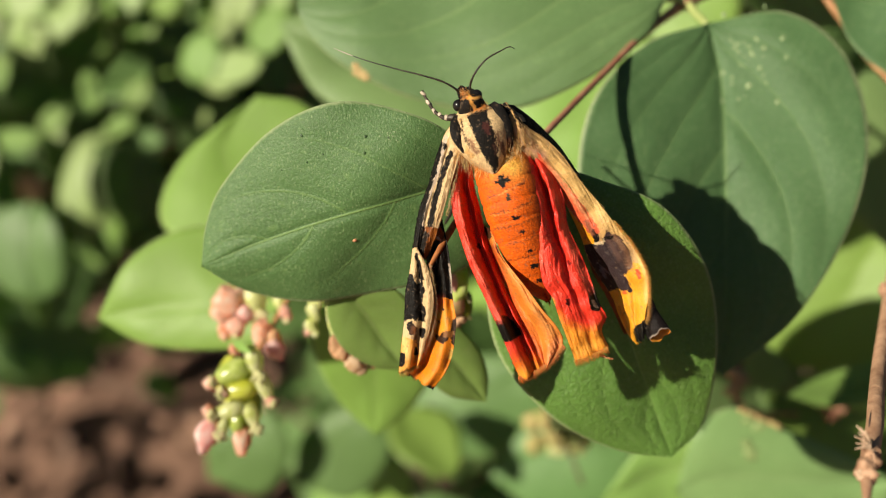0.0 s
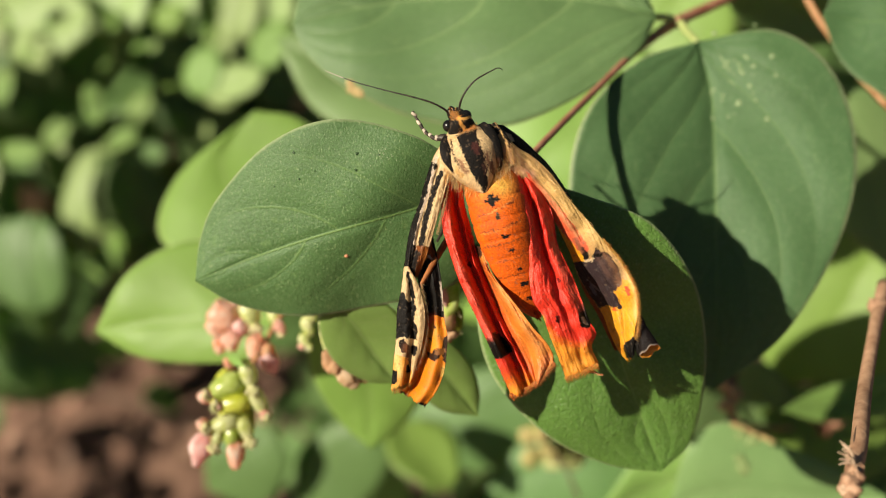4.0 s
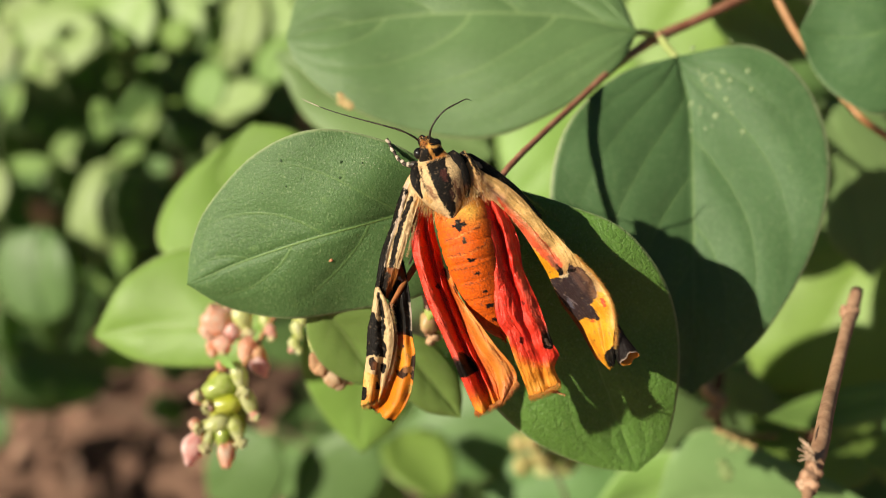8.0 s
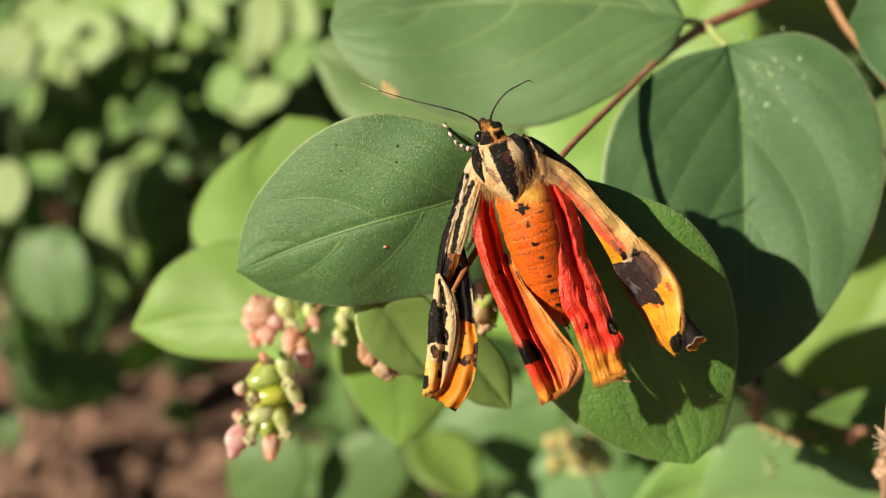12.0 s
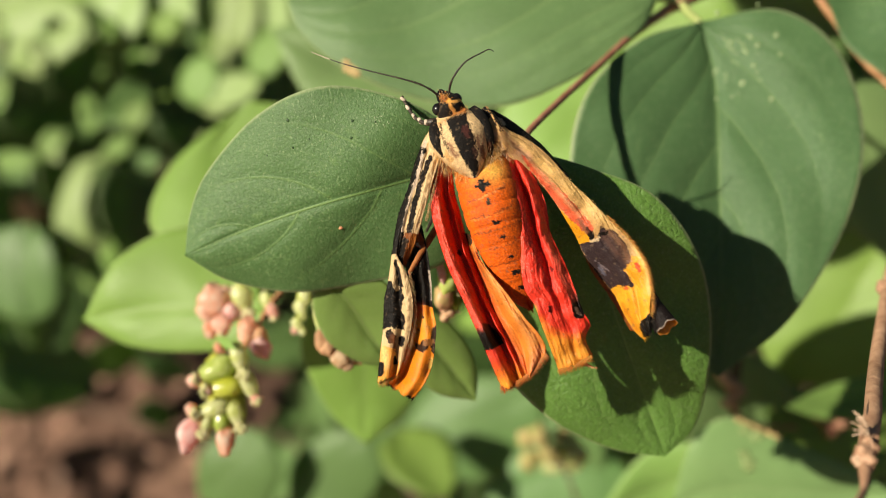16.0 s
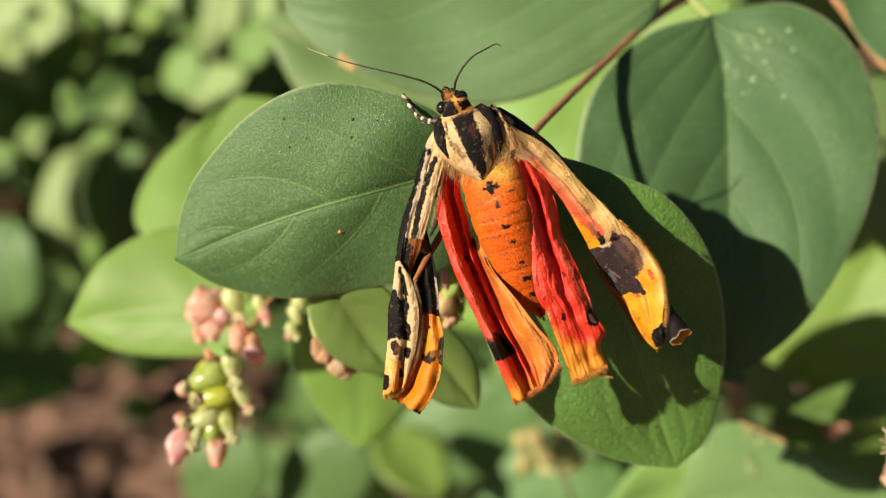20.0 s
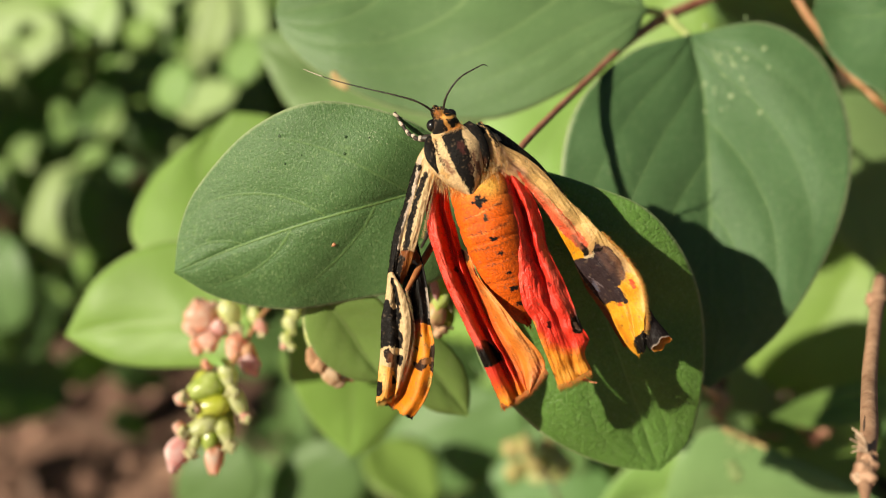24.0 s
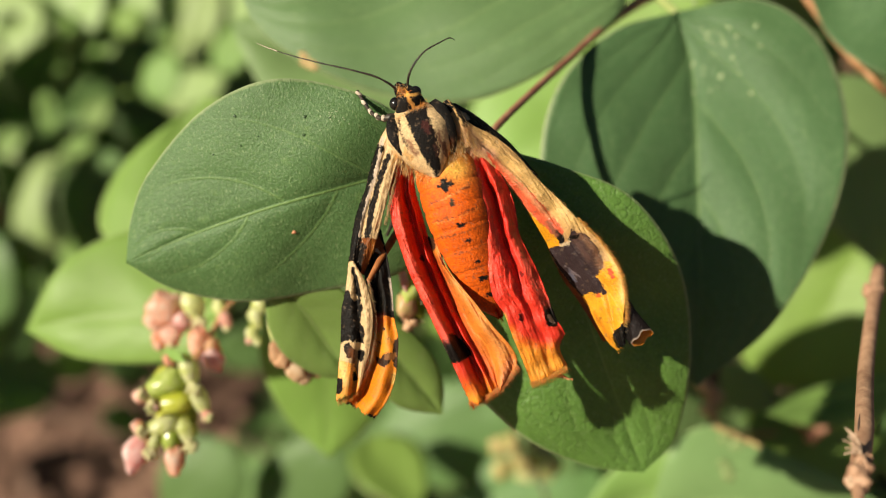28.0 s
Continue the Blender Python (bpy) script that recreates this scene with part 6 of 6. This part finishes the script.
    wing("hindwing_pleat", [(846, 432, 87.2), (858, 470, 87.3), (880, 522, 87.1), (903, 576, 86.9), (926, 618, 86.7), (946, 660, 86.6), (958, 690, 86.6)],
         [(858, 436, 86.4), (876, 480, 85.6), (901, 514, 84.9), (926, 545, 84.6), (955, 584, 84.8), (979, 612, 85.3), (991, 636, 85.8), (987, 660, 86.0), (966, 686, 86.3)], mo, (0.84, 0.24, 0.035),
         # the paler orange strokes are the pleat's pinkish highlights, put into the colour
         [("line", [(850, 436), (856, 450)], 7, 4, (0.05, 0.02, 0.01)), ("line", [(868, 468), (874, 480)], 2.0, 1.4, (0.10, 0.03, 0.02)), ("soft", [(858, 470), (900, 572), (950, 670)], 8, 9, (0.66, 0.10, 0.02)), ("soft", [(890, 505), (935, 565), (970, 625)], 8, 10, (0.90, 0.33, 0.09)), ("soft", [(980, 640), (966, 676)], 8, 8, (0.90, 0.28, 0.10))],
         "orange pleat of the hindwing", ridges=((0.62, 0.60, 0.28, 0.35, 0.28, 0.26), (0.90, 0.86, -0.12, -0.18, 0.10, 0.08), (0.3, 0.28, -0.2, -0.35, 0.14, 0.12)), seed=24, frayed=6, bow=0.25, scales=7000, streak=0.06, furrow=0.03, crumple=0.12, wrinkle=0.03)

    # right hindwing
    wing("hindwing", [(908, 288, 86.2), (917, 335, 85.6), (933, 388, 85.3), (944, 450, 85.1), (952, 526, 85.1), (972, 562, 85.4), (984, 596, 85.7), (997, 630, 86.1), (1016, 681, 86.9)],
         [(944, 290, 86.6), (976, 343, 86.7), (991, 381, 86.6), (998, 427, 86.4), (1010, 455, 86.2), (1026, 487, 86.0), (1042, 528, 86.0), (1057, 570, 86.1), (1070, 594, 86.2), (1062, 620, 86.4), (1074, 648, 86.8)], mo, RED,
         [("poly", [(940, 556), (974, 562), (982, 590), (998, 608), (1032, 616), (1062, 612), (1090, 630), (1090, 710), (1000, 710)], (0.89, 0.29, 0.03)), ("soft", [(984, 586), (1000, 606), (1034, 618), (1060, 614)], 6, 6, (0.88, 0.15, 0.02)), ("line", [(1043, 548), (1052, 576)], 8, 10, BLACK), ("line", [(1046, 566), (1052, 578)], 2.5, 3, (0.30, 0.20, 0.16)), ("line", [(1000, 566), (1000, 572)], 4.5, 4, (0.03, 0.005, 0.005)),
          # soft reds along the pleats: lit ridges and shaded valleys as colour
          ("line", [(1004, 470), (1010, 482)], 4, 3, (0.06, 0.01, 0.01)), ("line", [(999, 494), (1002, 500)], 2.5, 2.5, (0.08, 0.01, 0.01)), ("soft", [(914, 300), (932, 370), (944, 430), (950, 500)], 6, 7, (0.90, 0.095, 0.05)), ("soft", [(990, 430), (1014, 490), (1040, 545)], 5, 6, (0.90, 0.11, 0.065)),
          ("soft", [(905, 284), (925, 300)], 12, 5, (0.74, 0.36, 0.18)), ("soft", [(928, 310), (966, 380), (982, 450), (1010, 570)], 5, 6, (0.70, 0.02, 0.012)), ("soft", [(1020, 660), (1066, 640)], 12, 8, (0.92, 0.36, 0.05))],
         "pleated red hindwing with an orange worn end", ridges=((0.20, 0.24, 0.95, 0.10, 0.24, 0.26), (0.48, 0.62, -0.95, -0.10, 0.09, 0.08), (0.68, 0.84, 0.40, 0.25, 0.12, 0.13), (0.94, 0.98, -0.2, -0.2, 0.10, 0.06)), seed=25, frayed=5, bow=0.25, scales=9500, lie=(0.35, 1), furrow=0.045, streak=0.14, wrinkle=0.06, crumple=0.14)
    # unseen fold added behind the hindwing so that its shadow closes on the leaf
    wing("hindwing_shade_fold", [(944, 400, 87.0), (956, 526, 87.0), (980, 575, 87.6), (1003, 630, 88.0)], [(984, 400, 88.0), (1022, 505, 88.0), (1044, 570, 88.0), (1060, 636, 88.2)], mo, (0.70, 0.05, 0.02), [],
         "unseen fold added behind the red hindwing to fill its shadow", step=2.0, seed=34, bow=0.2, scales=300)
    wing("wing_shred", [(1046, 662, 87.0), (1058, 668, 87.1), (1082, 671, 87.0)], [(1056, 648, 87.3), (1066, 664, 87.4), (1083, 673, 87.1)], mo, (0.80, 0.10, 0.03), [("soft", [(1066, 670), (1082, 672)], 5, 5, (0.80, 0.36, 0.16))],
         "torn shred of the red hindwing", step=1.0, seed=33, bow=0.4, scales=300, crumple=0.05)

    # right forewing
    edge = wing("forewing_edge", [(868, 212, 86.2), (897, 242, 86.3), (938, 270, 86.7), (980, 300, 87.2), (1036, 358, 87.8)],
         [(896, 212, 86.8), (925, 229, 87.2), (958, 254, 87.6), (988, 280, 88), (1030, 330, 88.3)], mo, BLACK, [("line", [(880, 212), (898, 228), (915, 246)], 4, 3, CREAM), ("line", [(903, 226), (918, 238)], 2.4, 2, (0.5, 0.38, 0.24))],
         "black front edge of the forewing", seed=26, bow=0.35, scales=1200, lie=(0.8, 0.7))
    under = wing("forewing_underside", [(1052, 460, 89.2), (1070, 500, 90.2), (1098, 540, 90.6), (1118, 572, 90.6), (1138, 606, 90.2)],
         [(1070, 470, 89.4), (1090, 505, 89.9), (1116, 540, 90.2), (1132, 570, 90.2), (1152, 606, 89.9)], mo, (0.42, 0.12, 0.02), [], "orange-brown underside of the forewing", seed=36, bow=-0.2, scales=900)
    fore = wing("forewing", [(868, 272, 85.8), (938, 304, 86.3), (962, 332, 86.9), (993, 360, 87.4), (1018, 397, 87.9), (1042, 438, 88.6), (1058, 474, 89.2), (1081, 506, 89.6), (1109, 540, 89.9), (1126, 574, 89.9), (1146, 606, 89.7), (1163, 622, 89.2)],
         [(876, 216, 86.0), (922, 247, 86.0), (962, 268, 86.0), (997, 297, 86.2), (1034, 339, 86.6), (1068, 372, 86.7), (1105, 411, 86.7), (1143, 450, 86.7), (1164, 480, 86.7), (1175, 510, 86.7), (1177, 538, 86.8), (1174, 566, 87.0), (1177, 608, 87.6)], mo, TAN,
         [("soft", [(920, 262), (1000, 320), (1060, 380), (1110, 425)], 12, 10, (0.74, 0.45, 0.16)), ("soft", [(900, 262), (960, 300)], 16, 8, (0.70, 0.38, 0.24)),
          ("poly", [(946, 292), (968, 308), (1006, 346), (1044, 384), (1076, 424), (1066, 436), (1040, 416), (1012, 386), (985, 350), (955, 310)], (0.84, 0.13, 0.055)), ("soft", [(960, 302), (1000, 346), (1050, 400)], 3.5, 4.5, (0.78, 0.30, 0.14)),
          ("poly", [(1010, 388), (1040, 414), (1066, 438), (1070, 452), (1046, 458), (1030, 424)], (0.90, 0.36, 0.015)),
          ("poly", [(1048, 452), (1062, 450), (1074, 446), (1084, 438), (1088, 422), (1110, 428), (1133, 452), (1141, 476), (1136, 492), (1127, 498), (1140, 516), (1145, 529), (1116, 526), (1103, 533), (1086, 514), (1064, 484)], BROWN),
          ("poly", [(1103, 533), (1116, 526), (1145, 529), (1140, 516), (1127, 498), (1136, 492), (1141, 472), (1165, 480), (1190, 560), (1170, 640), (1130, 610)], AMBER), ("soft", [(1100, 428), (1128, 456), (1136, 480)], 5, 8, (0.19, 0.09, 0.05)), ("soft", [(1094, 440), (1116, 470)], 5, 6, (0.11, 0.06, 0.05)),
          ("line", [(1152, 490), (1155, 498)], 4.5, 4, (0.72, 0.09, 0.03)), ("line", [(1130, 530), (1136, 532)], 3, 2.5, (0.72, 0.13, 0.03)), ("line", [(1134, 568), (1133, 572)], 2, 2, (0.2, 0.08, 0.02)),
          ("poly", [(1176, 574), (1182, 620), (1164, 618), (1154, 602), (1160, 590)], BLACK), ("line", [(1064, 428), (1072, 440)], 5, 5, BLACK), ("line", [(1070, 446), (1080, 446), (1084, 438)], 2.5, 2.2, (0.76, 0.56, 0.34)), ("soft", [(1050, 410), (1062, 430)], 5, 4, (0.30, 0.10, 0.06)),
          ("line", [(1084, 436), (1100, 432)], 3, 2, BLACK), ("line", [(1086, 494), (1094, 506)], 4, 3, (0.10, 0.09, 0.12)), ("line", [(1076, 480), (1100, 500)], 1.2, 1.0, (0.16, 0.12, 0.13)), ("soft", [(1148, 456), (1170, 500), (1174, 540)], 4, 5, (0.82, 0.50, 0.16)), ("soft", [(1124, 560), (1150, 604)], 4, 5, (0.70, 0.24, 0.015))],
         "tawny forewing with a brown patch and amber end", ridges=((0.72, 0.70, 0.35, 0.20, 0.30, 0.30), (0.34, 0.40, 0.10, 0.25, 0.10, 0.12), (0.52, 0.55, -0.10, -0.22, 0.09, 0.10)), seed=27, bow=0.3, frayed=4, scales=13000, lie=(0.7, 0.75), furrow=0.018, streak=0.08, crumple=0.13, wrinkle=0.02)
    tipw = wing("forewing_tip", [(1166, 536, 87.5), (1168, 566, 87.6), (1172, 590, 87.6), (1184, 612, 87.5)],
         [(1180, 534, 88.0), (1192, 552, 88.0), (1200, 578, 88.0), (1202, 596, 88.0)], mo, BLACK, [],
         "black wing tip folded under", seed=28, bow=0.5, frayed=3, scales=500, lie=(0.4, 1))
    # the tip is rolled into a short open cone, orange inside
    verts, cols, rows_, round_ = [], [], 14, 26
    axis = curve_through([(1180, 545, 87.6), (1192, 572, 87.3), (1206, 602, 87.0)], rows_)
    for skin in (0, 1):
        for i in range(rows_ + 1):
            q = i / rows_
            for k in range(round_):
                a = 2 * math.pi * k / round_
                rag = (2.5 * math.sin(3 * a + 1) + 1.6 * math.sin(7 * a)) * (q > 0.9)
                rw, rd = (5 + 17 * q) - skin * 1.5, (0.2 + 0.45 * q) - skin * 0.07
                cx, cy = math.cos(a), math.sin(a)
                verts.append((axis[i, 0] + 0.86 * rw * cx + 0.36 * rag, axis[i, 1] - 0.45 * rw * cx - 8 * cy * q + rag, axis[i, 2] - rd * cy))
                cols.append((0.80, 0.30, 0.03) if skin else ((0.42, 0.32, 0.26) if q > 0.96 else (0.014, 0.010, 0.010)))
    kk = (rows_ + 1) * round_
    fc = [(i * round_ + k, i * round_ + (k + 1) % round_, (i + 1) * round_ + (k + 1) % round_, (i + 1) * round_ + k) for i in range(rows_) for k in range(round_)]
    fc += [tuple(q + kk for q in f[::-1]) for f in fc] + [(rows_ * round_ + k, rows_ * round_ + (k + 1) % round_, kk + rows_ * round_ + (k + 1) % round_, kk + rows_ * round_ + k) for k in range(round_)]
    curl = object_of("wing_curl", place_all(np.array(verts)), fc, WING, mo, "rolled black wing tip, orange inside", tint=np.array(cols))
    # fringe hairs along the outer edges
    tri = []
    def fringe(pts, dx, dy, col, count, ln=0.52):
        q = curve_through(pts, count * 5)
        for x, y, z in q:
            tri.append((x + rnd.gauss(0, 1), y + rnd.gauss(0, 1), z, dx + rnd.gauss(0, 0.25), dy + rnd.gauss(0, 0.25), rnd.gauss(-0.1, 0.2), ln * rnd.uniform(0.4, 1.2), tuple(q * rnd.uniform(0.75, 1.15) for q in col)))
    fringe([(1098, 402, 86.0), (1140, 446, 86.0), (1168, 492, 86.1), (1177, 545, 86.4), (1176, 580, 86.8)], 0.9, 0.35, (0.88, 0.50, 0.14), 150)
    hair_patch("wing_fringe", fore, tri, label="fine fringe along the wing edge", seed=5)
    tri.clear()
    fringe([(746, 500, 85.6), (756, 565, 85.4), (750, 622, 85.8), (735, 660, 86.2)], 0.7, 0.8, CREAM, 70)
    fringe([(911, 707, 86.0), (935, 699, 86.2), (957, 685, 86.3)], 0.35, 1, (0.88, 0.36, 0.10), 80, 0.62)
    fringe([(956, 687, 86.0), (974, 669, 86.0), (991, 646, 85.8)], 0.6, 0.8, (0.88, 0.40, 0.14), 70, 0.62)
    fringe([(1013, 676, 86.5), (1040, 667, 86.5), (1072, 650, 86.5)], 0.4, 1, (0.90, 0.44, 0.10), 100, 0.62)
    fringe([(693, 700, 86.6), (712, 692, 86.5), (728, 682, 86.4)], 0.2, 1, (0.8, 0.5, 0.15), 40)
    fringe([(796, 320, 85.2), (788, 362, 85.0), (776, 410, 85.2)], 0.8, 0.5, CREAM, 60, 0.35)
    fringe([(940, 520, 86.6), (958, 555, 87.2), (966, 570, 87.6)], 0.5, 1, ABDOMEN, 40)
    hair_patch("wing_fringe", mo, tri, label="fine fringe along the wing edges", seed=5)
    for ob in (edge, under, tipw, curl):
        ob.parent = fore
    settle(mo)
    return mo, fore


build_ground()
branch = build_branch()
moth, right_forewing = build_moth()
cam.data.dof.focus_object = moth
build_dead_twig()
build_orange_stem()
build_fruit()
build_shrub_behind()
build_far_shrubs()


# ---- what moves ----
def motions():
    # seconds, shift right and down in mm, turn of the body and of the drooping right forewing in degrees
    steps = [(0.0, 0.77, -1.95, 0.8, 5.5), (2.0, 0.82, -1.87, 0.55, 5.55), (3.5, 0.83, -1.77, 0.35, 5.5), (5.5, 0.82, -1.68, 0.25, 5.5), (6.0, 0.78, -1.63, 1.7, 4.3),
             (6.5, 0.78, -1.55, 2.1, 3.4), (7.0, 0.72, -1.51, 2.2, 3.3), (7.6, 0.69, -1.33, 2.8, 2.5), (7.7, 0.20, -0.46, 1.5, 1.0), (7.8, -0.03, -0.05, 0.9, 0.25), (8.5, 0.05, 0.10, 1.0, 0.0),
             (10.0, 0.05, 0.13, 0.55, 0.0), (12.0, 0.06, 0.05, 0.2, 0.0), (15.5, 0.05, 0.05, 0.4, -0.4), (17.0, 0.0, 0.0, 0.0, 0.0), (19.0, -0.05, -0.01, -0.6, 0.8), (20.5, -0.02, -0.02, -0.4, 0.85), (28.0, 0.0, 0.0, -0.4, 0.85)]
    rest = moth.matrix_basis.copy()
    turn = BASE.to_3x3().to_4x4()
    rows, wing_rows = [], []
    back = right_forewing.matrix_parent_inverse.inverted()
    root = Matrix.Translation(spot(905, 235, 86))
    for t, x, y, a, w in steps:
        rows.append((t, Matrix.Translation(BASE.to_3x3() @ Vector((x, -y, 0)) * MM) @ rest @ turn @ pose(0, 0, 0, 0, 0, -a) @ turn.inverted()))
        wing_rows.append((t, root @ turn @ pose(0, 0, 0, 0, 0, -w) @ turn.inverted() @ root.inverted()))
    walk(moth, rows)
    walk(right_forewing, wing_rows)


motions()
